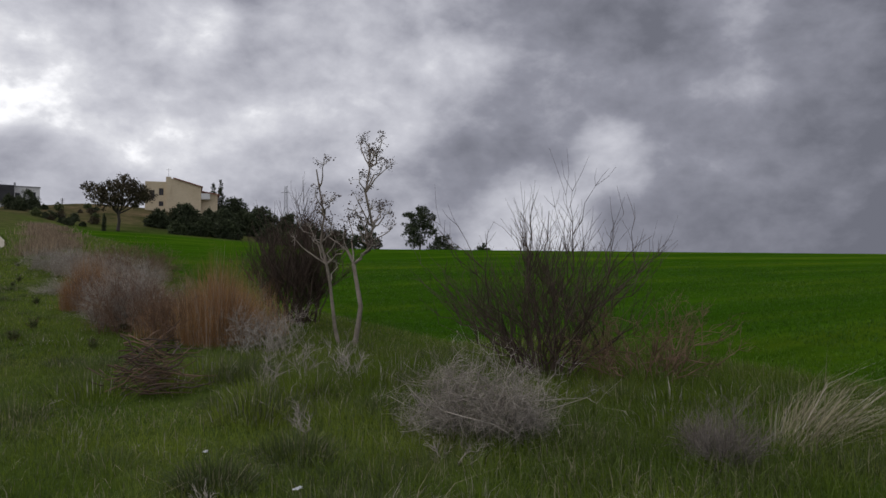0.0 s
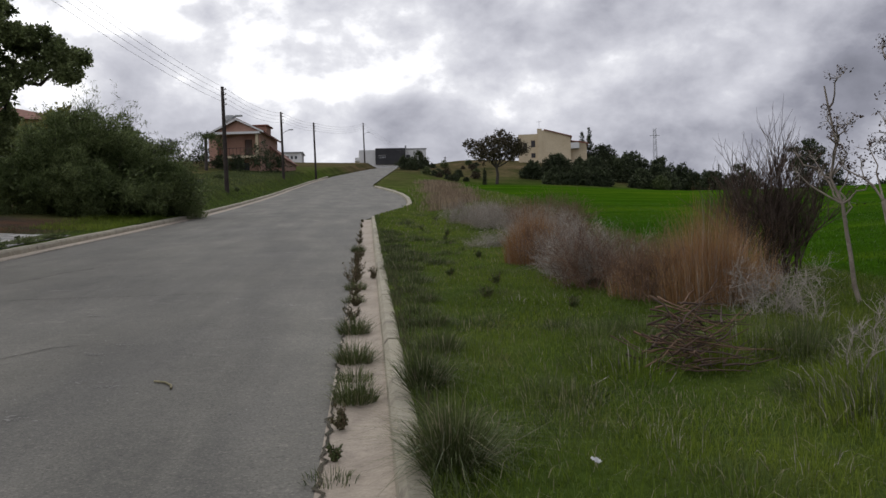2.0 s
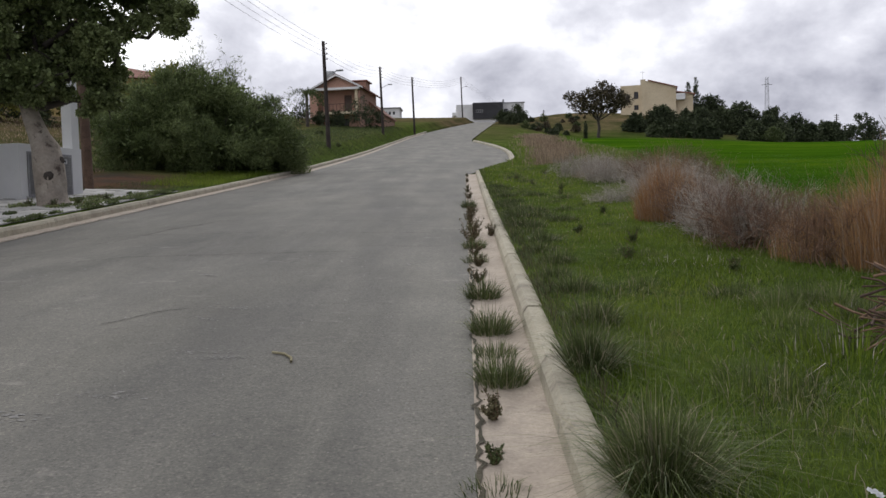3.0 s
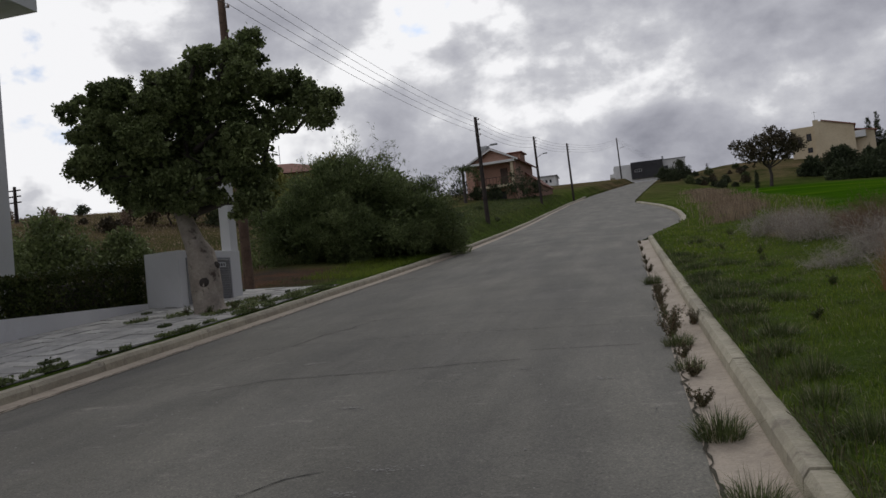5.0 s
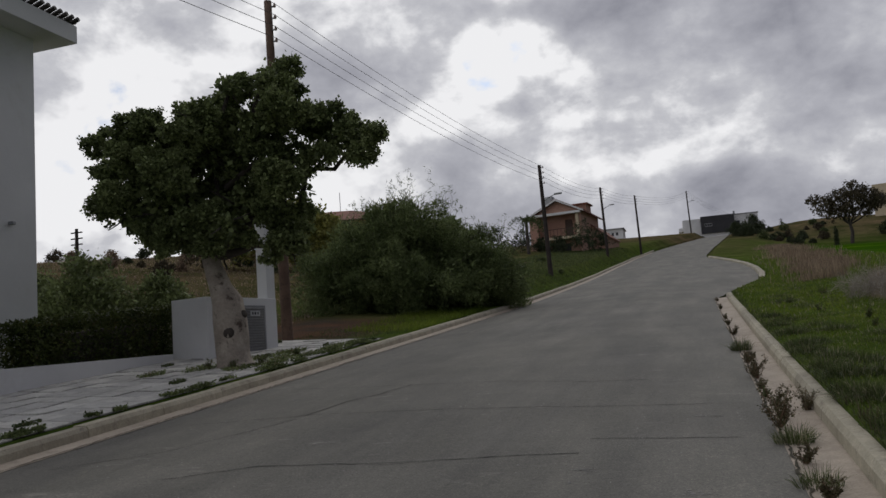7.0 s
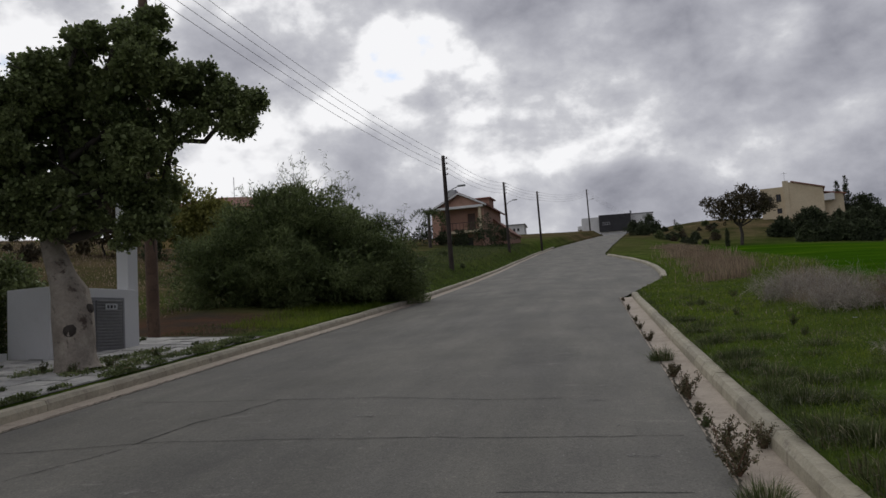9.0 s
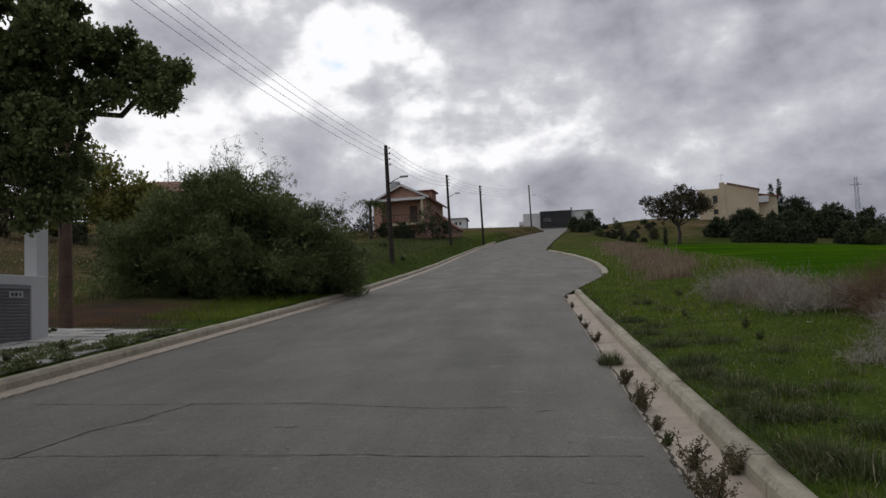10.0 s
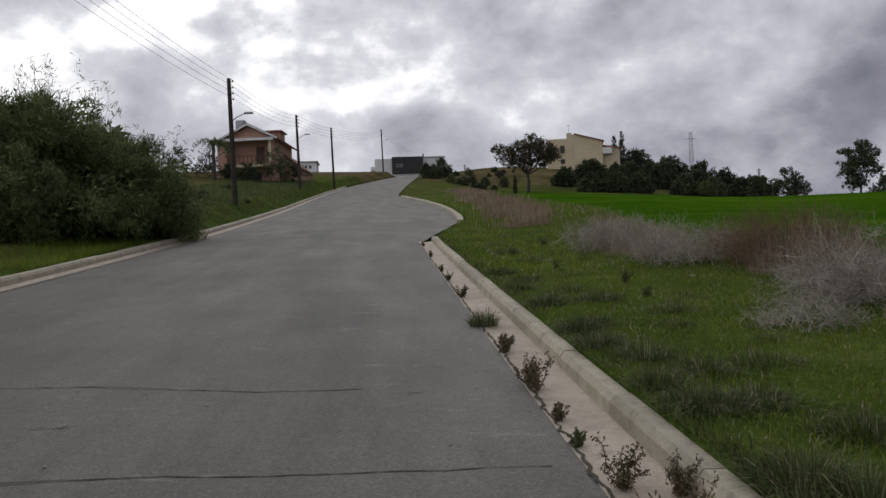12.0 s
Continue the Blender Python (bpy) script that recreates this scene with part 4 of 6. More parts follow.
def wires():
    for k in range(4):
        for a, b in zip(TOPS[:-1], TOPS[1:]):
            p, q = a[k], b[k]
            n = 24
            sag = 0.012 * (q - p).length
            ln = [(*(p.lerp(q, i / n) - Vector((0, 0, 4 * sag * (i / n) * (1 - i / n)))), 0.009 if p.y < 60 else 0.011) for i in range(n + 1)]
            tagged(tubes("overhead_wire", [ln], "wire", None, 4, "thin dark overhead wire sagging between poles"), category="wire", group="overhead wires")


wires()


# ---- kerbs, pavement, cracks ----
def kerb_run(name, face, back, z_at, ys, label, holder_label, side):
    """A row of kerb stones; face and back give x for y, side +1 where the stones stand right of the road."""
    holder = tagged(empty(name, pose(0, 0, 0)), holder_label, "kerb", "", "structure")
    rng = random.Random(3)
    for a, b in zip(ys[:-1], ys[1:]):
        bm = bmesh.new()
        drop = rng.uniform(-0.008, 0.008)
        ring = []
        for y in (a + 0.006, b - 0.006):
            f, k, z = float(face(y)), float(back(y)), float(z_at(y))
            ch = 0.035 * side
            ring.append([bm.verts.new(c) for c in ((f, y, z - 0.1), (f + 0.02 * side, y, z + KERB_H - 0.05 + drop), (f + 0.02 * side + ch, y, z + KERB_H + drop), (k, y, z + KERB_H + drop - 0.004), (k, y, z - 0.1))])
        for i in range(4):
            bm.faces.new((ring[0][i], ring[0][i + 1], ring[1][i + 1], ring[1][i]))
        bm.faces.new(ring[0])
        bm.faces.new(ring[1][::-1])
        bmesh.ops.recalc_face_normals(bm, faces=bm.faces)
        part("kerb_stone", bm, "kerbstone", holder)


kerb_run("kerb_field_side", lambda y: GUTTER_R, lambda y: KERB_R, lambda y: road_z(0, y), list(np.arange(-5.8, 34.8, 1.5)) + [35.35], "kerb stone", "row of worn concrete kerb stones beside the verge", 1)
kerb_run("kerb_bay", lambda y: right_edge(y), lambda y: right_edge(y) + 0.3, lambda y: road_z(min(float(right_edge(y)), 2), y), list(np.concatenate([np.arange(46.6, 62, 0.9), np.arange(62, 90.6, 1.4)])), "kerb stone", "curved kerb of a side track mouth", 1)
kerb_run("kerb_village_side", lambda y: left_edge(y) - GUTTER_L, lambda y: left_edge(y) - KERB_L, lambda y: road_z(left_edge(y), y), list(np.arange(0.2, 40, 1.5)) + list(np.arange(41.2, 126, 2.5)), "kerb stone", "row of pale concrete kerb stones along the pavement", -1)


def pavement():
    holder = tagged(empty("pavement", pose(0, 0, 0)), "pavement of uneven pale concrete slabs with weeds", "pavement", "", "structure")
    x0, x1 = -11.58, -8.2
    bed = bmesh.new()
    vs = [bed.verts.new((x, y, gz(x, y) + 0.010)) for y in (9.6, 15.0, 20.5, 26.3) for x in (x0, x1)]
    for i in range(3):
        bed.faces.new((vs[2 * i], vs[2 * i + 1], vs[2 * i + 3], vs[2 * i + 2]))
    part("bedding", bed, "soil", holder)
    rng = random.Random(8)
    w, l = 0.483, 0.483
    cols = 7
    me = bpy.data.meshes.new("slab")
    bm = box(-w / 2 + 0.016, w / 2 - 0.016, -l / 2 + 0.016, l / 2 - 0.016, -0.03, 0.0, 0.008)
    bm.to_mesh(me)
    bm.free()
    me.materials.append(M["paver"])
    y = 9.8
    row = 0
    while y < 26.2:
        for c in range(cols):
            x = x0 + (c + 0.5) * w
            yy = y + 0.01 * math.sin(c * 3 + row)
            ob = new("slab", me)
            ob.parent = holder
            ob.matrix_basis = pose(x, yy, gz(x, yy) + 0.03 + rng.uniform(-0.006, 0.012), math.degrees(math.atan(0.085)) + rng.uniform(-1.2, 1.2), 2.9 + rng.uniform(-1.2, 1.2), rng.uniform(-1.5, 1.5))
        y += l
        row += 1


pavement()


def crack(points, width, seed, name="road_crack", m="crack", z=0.004, label="dark crack running across the asphalt", cat="crack", drift=1.0):
    """A ragged flat band on the road along a line of points."""
    rng = np.random.default_rng(seed)
    pts = []
    for (xa, ya), (xb, yb) in zip(points[:-1], points[1:]):
        n = max(2, int(math.hypot(xb - xa, yb - ya) / 0.07))
        for i in range(n):
            pts.append((xa + (xb - xa) * i / n, ya + (yb - ya) * i / n))
    p = np.array(pts) + np.cumsum(rng.normal(0, 0.012, (len(pts), 2)), 0) * 0.6 * drift + rng.normal(0, 0.012, (len(pts), 2)) * (1 - drift)
    d = np.gradient(p, axis=0)
    nrm = np.stack([-d[:, 1], d[:, 0]], 1) / (np.linalg.norm(d, axis=1, keepdims=True) + 1e-9)
    w = width * rng.uniform(0.3, 1.3, len(p))[:, None] / 2
    e = np.concatenate([p + nrm * w, p - nrm * w])
    zz = np.array([float(road_z(a, b)) + z for a, b in e])
    n = len(p)
    i = np.arange(n - 1)
    me = quick_mesh(name, np.column_stack([e, zz]), np.stack([i, i + 1, n + i + 1, n + i], 1))
    return tagged(mesh_thing(name, me, m, None, label), category=cat, kind="structure")


crack([(-6.8, 15.75), (-5.0, 15.95), (-3.1, 15.73), (-1.4, 15.78), (-0.1, 15.85)], 0.014, 71)
crack([(-6.8, 18.6), (-5.6, 18.3), (-4.14, 18.07), (-2.0, 17.68), (-1.2, 17.7)], 0.016, 72)
crack([(-5.2, 12.9), (-4.4, 13.3), (-3.2, 13.2), (-1.5, 13.5)], 0.017, 73)
crack([(-5.3, 15.9), (-5.15, 16.9), (-4.9, 17.3), (-4.7, 18.2)], 0.022, 74)
crack([(-1.6, 14.1), (-0.3, 14.15)], 0.014, 75)
crack([(-6.9, 13.5), (-6.0, 14.2), (-5.3, 15.8)], 0.014, 76)
crack([(-3.0, 9.2), (-2.7, 9.7), (-2.4, 9.9)], 0.014, 77)

crack([(-0.03, -4), (-0.03, 12), (-0.02, 25), (-0.03, 35.2)], 0.026, 78, "gutter_joint", "soil", 0.012, "dark crumbling joint between asphalt and gutter", "joint", 0.0)
crack([(-7.54, 2), (-7.52, 14), (-7.5, 24), (-7.21, 39.5)], 0.03, 79, "gutter_joint", "soil", 0.012, "dark joint between asphalt and gutter", "joint", 0.0)

crack([(0.345, -4), (0.345, 12), (0.345, 25), (0.345, 35.2)], 0.022, 80, "gutter_joint", "soil", 0.016, "dark joint between gutter and kerb", "joint", 0.0)


def scuffs():
    """Pale worn streaks and crumbs of stone on the asphalt."""
    rng = np.random.default_rng(77)
    v, f = [], []
    for x, y, l, w in ((-2.06, 9.86, 0.35, 0.10), (-2.2, 9.4, 0.22, 0.07), (-1.9, 8.35, 0.34, 0.10), (-1.75, 8.2, 0.24, 0.07), (-2.2, 7.35, 0.42, 0.12), (-2.5, 7.0, 0.34, 0.12), (-3.4, 7.2, 0.28, 0.10), (-0.6, 15.09, 0.26, 0.07), (-4.8, 21.65, 0.6, 0.09), (-3.5, 23.5, 0.7, 0.12), (-0.9, 17.5, 0.22, 0.06), (-1.5, 13.0, 0.2, 0.06), (-2.9, 11.6, 0.25, 0.07), (-0.75, 12.4, 0.2, 0.06), (-4.2, 14.2, 0.3, 0.06), (-3.2, 16.8, 0.25, 0.05)):
        for _ in range(40):
            cx, cy = x + rng.normal(0, l / 3), y + rng.normal(0, w / 2.2)
            r = abs(rng.normal(0, 0.005)) + 0.003
            k = len(v)
            for a in np.arange(6) * math.pi / 3:
                px, py = cx + r * 1.7 * math.cos(a) * rng.uniform(0.5, 1.3), cy + r * math.sin(a) * rng.uniform(0.5, 1.3)
                v.append((px, py, float(road_z(px, py)) + 0.003))
            f.append(list(range(k, k + 6)))
    tagged(mesh_thing("worn_patch", quick_mesh("worn_patch", v, f), "scuff", None, "pale worn flecks in the asphalt surface"), category="worn patch", kind="stuff")
    n = 900
    y = rng.uniform(4, 30, n)
    x = rng.uniform(-6.7, -0.1, n)
    z = np.array([float(road_z(a, b)) for a, b in zip(x, y)])
    s = np.abs(rng.normal(0, 0.007, n)) + 0.003
    tet = np.array([[1, 0, 0], [-0.5, 0.87, 0], [-0.5, -0.87, 0], [0, 0, 0.9]])
    v = (np.stack([x, y, z + 0.001], 1)[:, None] + tet[None] * s[:, None, None]).reshape(-1, 3)
    f = (np.arange(n)[:, None, None] * 4 + np.array([[0, 1, 3], [1, 2, 3], [2, 0, 3]])[None]).reshape(-1, 3)
    tagged(mesh_thing("grit", quick_mesh("grit", v, f), "scuff", None, "loose pale stone grit on the road"), category="grit", kind="stuff")


scuffs()
rng_s = np.random.default_rng(4)
stick = [(-1.42, 8.32), (-1.33, 8.28), (-1.26, 8.18), (-1.24, 8.08)]
tagged(tubes("stick", [[(x, y, float(road_z(x, y)) + 0.012, 0.009) for x, y in stick]], "straw", None, 6, "bent dry stick lying on the asphalt"), category="stick")


# ---- houses ----
def window(parent, x, z, w, h, y, frame_m="white_paint", bars=1, sill=True, name="window"):
    """A framed window with glass set back in the wall plane y, looking towards -y."""
    fr = bmesh.new()
    t = 0.06
    for a, b, c, d in ((x - w / 2, x + w / 2, z, z + t), (x - w / 2, x + w / 2, z + h - t, z + h), (x - w / 2, x - w / 2 + t, z + t, z + h - t), (x + w / 2 - t, x + w / 2, z + t, z + h - t)):
        box(a, b, y - 0.02, y + 0.05, c, d, 0, fr)
    for k in range(bars):
        xx = x - w / 2 + w * (k + 1) / (bars + 1)
        box(xx - t / 2, xx + t / 2, y - 0.01, y + 0.04, z + t, z + h - t, 0, fr)
    ob = part(name, fr, frame_m, parent)
    part("pane", box(x - w / 2 + 0.02, x + w / 2 - 0.02, y + 0.055, y + 0.07, z + 0.02, z + h - 0.02), "glass", ob)
    if sill:
        part("sill", box(x - w / 2 - 0.08, x + w / 2 + 0.08, y - 0.09, y + 0.03, z - 0.06, z - 0.004), frame_m, ob)
    return ob


def pierced_wall(x0, x1, z0, z1, y0, y1, holes):
    """A wall in x and z between y0 and y1, with rectangular holes (x, z, w, h) left open."""
    xs = sorted({x0, x1, *[h[0] - h[2] / 2 for h in holes], *[h[0] + h[2] / 2 for h in holes]})
    zs = sorted({z0, z1, *[h[1] for h in holes], *[h[1] + h[3] for h in holes]})
    bm = bmesh.new()
    for a, b in zip(xs[:-1], xs[1:]):
        for c, d in zip(zs[:-1], zs[1:]):
            mx, mz = (a + b) / 2, (c + d) / 2
            if not any(abs(mx - h[0]) < h[2] / 2 and h[1] < mz < h[1] + h[3] for h in holes):
                box(a, b, y0, y1, c, d, 0, bm)
    bmesh.ops.remove_doubles(bm, verts=bm.verts, dist=1e-4)
    return bm


def hip_roof(x0, x1, y0, y1, z, rise, over=0.0):
    bm = bmesh.new()
    x0, x1, y0, y1 = x0 - over, x1 + over, y0 - over, y1 + over
    k = min(x1 - x0, y1 - y0) / 2
    if x1 - x0 < y1 - y0:
        top = [((x0 + x1) / 2, y0 + k, z + rise), ((x0 + x1) / 2, y1 - k + 0.01, z + rise)]
        order = ((0, 1, 4), (1, 2, 5, 4), (2, 3, 5), (3, 0, 4, 5))
    else:
        top = [(x0 + k, (y0 + y1) / 2, z + rise), (x1 - k + 0.01, (y0 + y1) / 2, z + rise)]
        order = ((0, 1, 5, 4), (1, 2, 5), (2, 3, 4, 5), (3, 0, 4))
    v = [bm.verts.new(c) for c in ((x0, y0, z), (x1, y0, z), (x1, y1, z), (x0, y1, z), *top)]
    for f in order:
        bm.faces.new([v[i] for i in f])
    bm.faces.new([v[i] for i in (3, 2, 1, 0)])
    return bm


def white_house():
    """The near villa: its front looks at the road (local -y is the road side)."""
    t = empty("white_house", pose(-14.93, 21.93, 1.72, 0, 0, 90), "white rendered two-storey villa with dark tiled eaves", "house")
    # local x runs along -y of the world's street reversed: x from -13 to 0, y from 0 back to 9
    holes = [(-2.9, 1.9, 1.5, 1.35), (-2.7, 5.85, 1.5, 1.45), (-8.5, 1.9, 1.6, 1.35), (-8.5, 5.85, 1.6, 1.4)]
    part("wall", pierced_wall(-13, 0, -0.6, 8.3, 0, 0.3, holes), "white_paint", t)
    part("side_wall", box(-0.3, 0, 0.304, 9, -0.6, 8.3), "white_paint", t)
    part("side_wall", box(-13, -12.7, 0.304, 9, -0.6, 8.3), "white_paint", t)
    part("back_wall", box(-12.696, -0.304, 8.7, 9, -0.6, 8.3), "white_paint", t)
    part("inner_floor", box(-12.6, -0.31, 0.4, 8.6, 3.9, 4.1), "grey_paint", t)
    for x, z, w, h in holes:
        window(t, x, z, w - 0.01, h - 0.01, 0.12, "grey_paint", 1)
    part("soffit", box(-13.7, 0.62, -0.62, 9.7, 8.304, 8.42), "white_paint", t)
    part("fascia", box(-13.72, 0.68, -0.68, -0.624, 8.304, 8.74, 0.01), "white_paint", t)
    part("fascia", box(0.624, 0.68, -0.62, 9.7, 8.304, 8.74, 0.01), "white_paint", t)
    part("roof", hip_roof(-13.7, 0.66, -0.66, 9.7, 8.744, 2.4), "dark_tile", t)
    ridge = bmesh.new()
    for i in range(76):
        x = -13.6 + i * 0.19
        bmesh.ops.create_cone(ridge, cap_ends=True, segments=8, radius1=0.062, radius2=0.055, depth=0.5, matrix=Matrix.Translation((x, -0.52, 8.83)) @ Matrix.Rotation(radians(72), 4, "X"))
    for i in range(52):
        bmesh.ops.create_cone(ridge, cap_ends=True, segments=8, radius1=0.062, radius2=0.055, depth=0.5, matrix=Matrix.Translation((0.52, -0.55 + i * 0.19, 8.83)) @ Matrix.Rotation(radians(72), 4, "Y") @ Matrix.Rotation(radians(180), 4, "X"))
    part("eave_tiles", ridge, "dark_tile", t, "row of dark curved eave tiles")
    part("wall_lamp", box(-0.82, -0.72, -0.13, -0.002, 3.75, 3.83, 0.02), "metal", t, "small grey wall fitting")


white_house()


def garden_wall():
    """Low white wall at the back of the pavement; its top follows the slope."""
    bm = bmesh.new()
    ring = []
    for y in np.linspace(3.0, 22.05, 9):
        z = gz(-11.5, y)
        top = max(np.interp(y, [3, 16, 22.05], [1.6, 2.22, 2.36]), z + 0.05)
        ring.append([bm.verts.new(c) for c in ((-11.66, y, z - 0.3), (-11.46, y, z - 0.3), (-11.46, y, top), (-11.66, y, top))])
    for a, b in zip(ring[:-1], ring[1:]):
        for i in range(4):
            j = (i + 1) % 4
            bm.faces.new((a[i], a[j], b[j], b[i]))
    bm.faces.new(ring[0])
    bm.faces.new(ring[-1][::-1])
    bmesh.ops.recalc_face_normals(bm, faces=bm.faces)
    tagged(part("garden_wall", bm, "white_paint", None, "low white rendered wall behind the pavement"), category="wall", kind="structure")


garden_wall()


def hedge(y0, y1, x0, x1, h, seed, count, label):
    rng = np.random.default_rng(seed)
    z = gz((x0 + x1) / 2, (y0 + y1) / 2)
    t = empty("hedge", pose((x0 + x1) / 2, (y0 + y1) / 2, z), label, "hedge", "clipped hedges")
    w, l = (x1 - x0) / 2, (y1 - y0) / 2
    n = count
    p = rng.uniform(-1, 1, (n, 3))
    face = rng.integers(0, 3, n)
    p[np.arange(n), face] = np.sign(p[np.arange(n), face]) * rng.uniform(0.6, 1.0, n) ** 0.5
    slope = gz(x0, y1) - gz(x0, y0)
    q = p * [w, l, h / 2] * (1 + 0.06 * np.sin(p[:, [1]] * 9 + seed)) + [0, 0, h / 2 + 0.1]
    q[:, 2] += p[:, 1] * slope / 2 + rng.normal(0, 0.03, n)
    mesh_thing("foliage", quick_mesh("foliage", *leaf_quads(rng, q + rng.normal(0, 0.03, (n, 3)), 0.065, 0.6)), "hedge_leaf", t)
    lines = [limb(rng, (a, b, b / l * slope / 2), (a + rng.normal(0, 0.1), b + rng.normal(0, 0.1), h * 0.8 + b / l * slope / 2), 0.02, 0.006, 4) for a, b in zip(rng.uniform(-w * 0.6, w * 0.6, 26), rng.uniform(-l * 0.9, l * 0.9, 26))]
    tagged(tubes("stem_growth", lines, "dark_bark", t, 4), kind="stuff")
    core = box(-w * 0.5, w * 0.5, -l * 0.88, l * 0.88, 0.05, h * 0.8, 0.1)
    for v in core.verts:
        v.co.z += v.co.y / l * slope / 2
    part("inner_growth", core, "dark_bark", t)


hedge(18.85, 22.9, -13.0, -12.0, 1.05, 81, 30000, "clipped dark green hedge with bronze leaves behind a white wall")


def meter_block():
    """White rendered block with a louvred cabinet facing the road and a tall pillar behind."""
    z = 2.05
    t = empty("meter_block", pose(-4.56, -1.46, z, 0, 0, -10), "white rendered block with a grey louvred meter cabinet", "meter cabinet")
    part("body", box(-11.08, -10.06, 22.15, 24.5, -0.2, 1.48, 0.012), "white_paint", t)
    fr = bmesh.new()
    for a, b, c, d in ((22.4, 24.05, 0.2, 0.25), (22.4, 24.05, 1.25, 1.3), (22.4, 22.45, 0.254, 1.246), (24.0, 24.05, 0.254, 1.246), (23.2, 23.25, 0.254, 1.246)):
        box(-10.06, -10.03, a, b, c, d, 0, fr)
    part("cabinet_frame", fr, "grey_paint", t)
    for y0, y1 in ((22.454, 23.196), (23.254, 23.996)):
        door = part("cabinet_door", box(-10.058, -10.046, y0, y1, 0.254, 1.246), "grey_paint", t)
        for k in range(16):
            zz = 0.275 + k * 0.061
            bm = box(-0.006, 0.006, y0 + 0.02, y1 - 0.02, -0.028, 0.028)
            bmesh.ops.rotate(bm, verts=bm.verts, cent=(0, 0, 0), matrix=Matrix.Rotation(radians(32), 3, "Y"))
            bmesh.ops.translate(bm, verts=bm.verts, vec=(-10.032, 0, zz + 0.03))
            part("louvre", bm, "grey_paint", door)
    part("number_plate", box(-10.022, -10.012, 23.5, 23.84, 1.06, 1.18, 0.004), "plastic", t, "small pale number plate")
    for k, (y, w) in enumerate(((23.58, 0.05), (23.67, 0.06), (23.76, 0.04))):
        part("plate_mark", box(-10.0115, -10.009, y - w / 2, y + w / 2, 1.09, 1.15), "dark_panel", t)
    part("pillar", box(-10.62, -10.32, 24.51, 24.81, -0.3, 3.9, 0.012), "white_paint", t, "tall white rendered pillar")


meter_block()
tagged(part("garden_wall", box(-16.2, -11.46, 24.2, 24.4, 2.0, 3.2, 0.01), "concrete", None, "plain concrete boundary wall beside the meter block"), category="wall", kind="structure")


def pink_house():
    """Gabled house of pink plaster with a balcony; local -y looks down the road."""
    t = empty("pink_house", pose(-15.4, 104.2, gz(-15, 103) - 1.0, 0, 0, -6), "pink plastered gabled house with a balcony and tiled roof", "house")
    W, H = 2.55, 6.4
    base = 12.0 - (gz(-15, 103) - 1.0)
    part("front_wall", pierced_wall(-W, W, 0, base + 4.95, 1.6, 1.85, [(0.9, base + 2.2, 0.95, 2.0)]), "pink_plaster", t)
    part("side_wall", box(W + 0.002, W + 0.25, 0, 9.5, 0, base + 4.95), "pink_plaster", t)
    part("side_wall", box(-W - 0.25, -W - 0.002, 0, 9.5, 0, base + 4.95), "pink_plaster", t)
    part("wing", box(-W - 1.1, -W - 0.256, 0.3, 8, 0, base + 4.7), "pink_plaster", t)
    part("balcony_slab", box(-W + 0.004, W - 0.004, -0.3, 1.594, base + 1.7, base + 2.0, 0.02), "cream_plaster", t)
    part("balcony_post", box(W - 0.35, W - 0.01, -0.2, 0.14, base + 2.004, base + 4.7), "cream_plaster", t)
    for k in range(10):
        part("baluster", box(-W + 0.2 + k * 0.44, -W + 0.25 + k * 0.44, -0.24, -0.2, base + 2.004, base + 2.9), "brown_wood", t)
    part("handrail", box(-W + 0.1, W - 0.4, -0.26, -0.18, base + 2.904, base + 2.97), "brown_wood", t)
    door = part("door", box(0.45, 1.35, 1.68, 1.75, base + 2.2, base + 4.2), "brown_wood", t, "dark brown balcony door")
    # dark sheet on the solid wall, painting in the shade inside the garage
    part("garage_opening", box(-W + 1.2, W - 1.6, 1.54, 1.596, base - 0.6, base + 1.3), "dark_panel", t)
    # gable and roof
    part("gable", prism([(-W - 0.2, base + 4.954), (W + 0.2, base + 4.954), (0, base + 6.3)], 0.0, 0.25), "pink_plaster", t)
    part("roof", prism([(-W - 0.75, base + 4.72), (0, base + 6.35), (W + 0.75, base + 4.72), (W + 0.75, base + 4.92), (0, base + 6.58), (-W - 0.75, base + 4.92)], -0.55, 10), "roof_tile", t)
    part("barge_board", prism([(-W - 0.75, base + 4.68), (0, base + 6.3), (W + 0.75, base + 4.68), (W + 0.75, base + 4.9), (0, base + 6.53), (-W - 0.75, base + 4.9)], -0.62, -0.556), "white_paint", t)
    part("lintel", box(-W - 0.3, W + 0.3, -0.5, 0.0, base + 4.62, base + 4.9), "white_paint", t)
    part("dormer", box(W - 1.3, W + 0.1, 4, 6.5, base + 5.0, base + 6.2), "pink_plaster", t)
    part("dormer_roof", box(W - 1.6, W + 0.35, 3.7, 6.8, base + 6.204, base + 6.34), "roof_tile", t)
    part("lean_to", prism([(W + 0.256, 0), (W + 2.2, 0), (W + 2.2, base + 1.9), (W + 0.256, base + 3.6)], 5, 12), "pink_plaster", t)
    part("lean_to_roof", prism([(W + 0.256, base + 3.61), (W + 2.4, base + 1.8), (W + 2.4, base + 1.95), (W + 0.256, base + 3.78)], 4.8, 12.2), "roof_tile", t)
    for y in (2.5, 6.0):
        bm = box(W + 0.252, W + 0.28, y, y + 0.9, base + 0.6, base + 1.5)
        part("window", bm, "glass", t)
    part("water_tank", box(-2.3, -1.2, 3, 4.2, base + 6.5, base + 7.6, 0.2), "metal", t, "grey roof water tank")


pink_house()


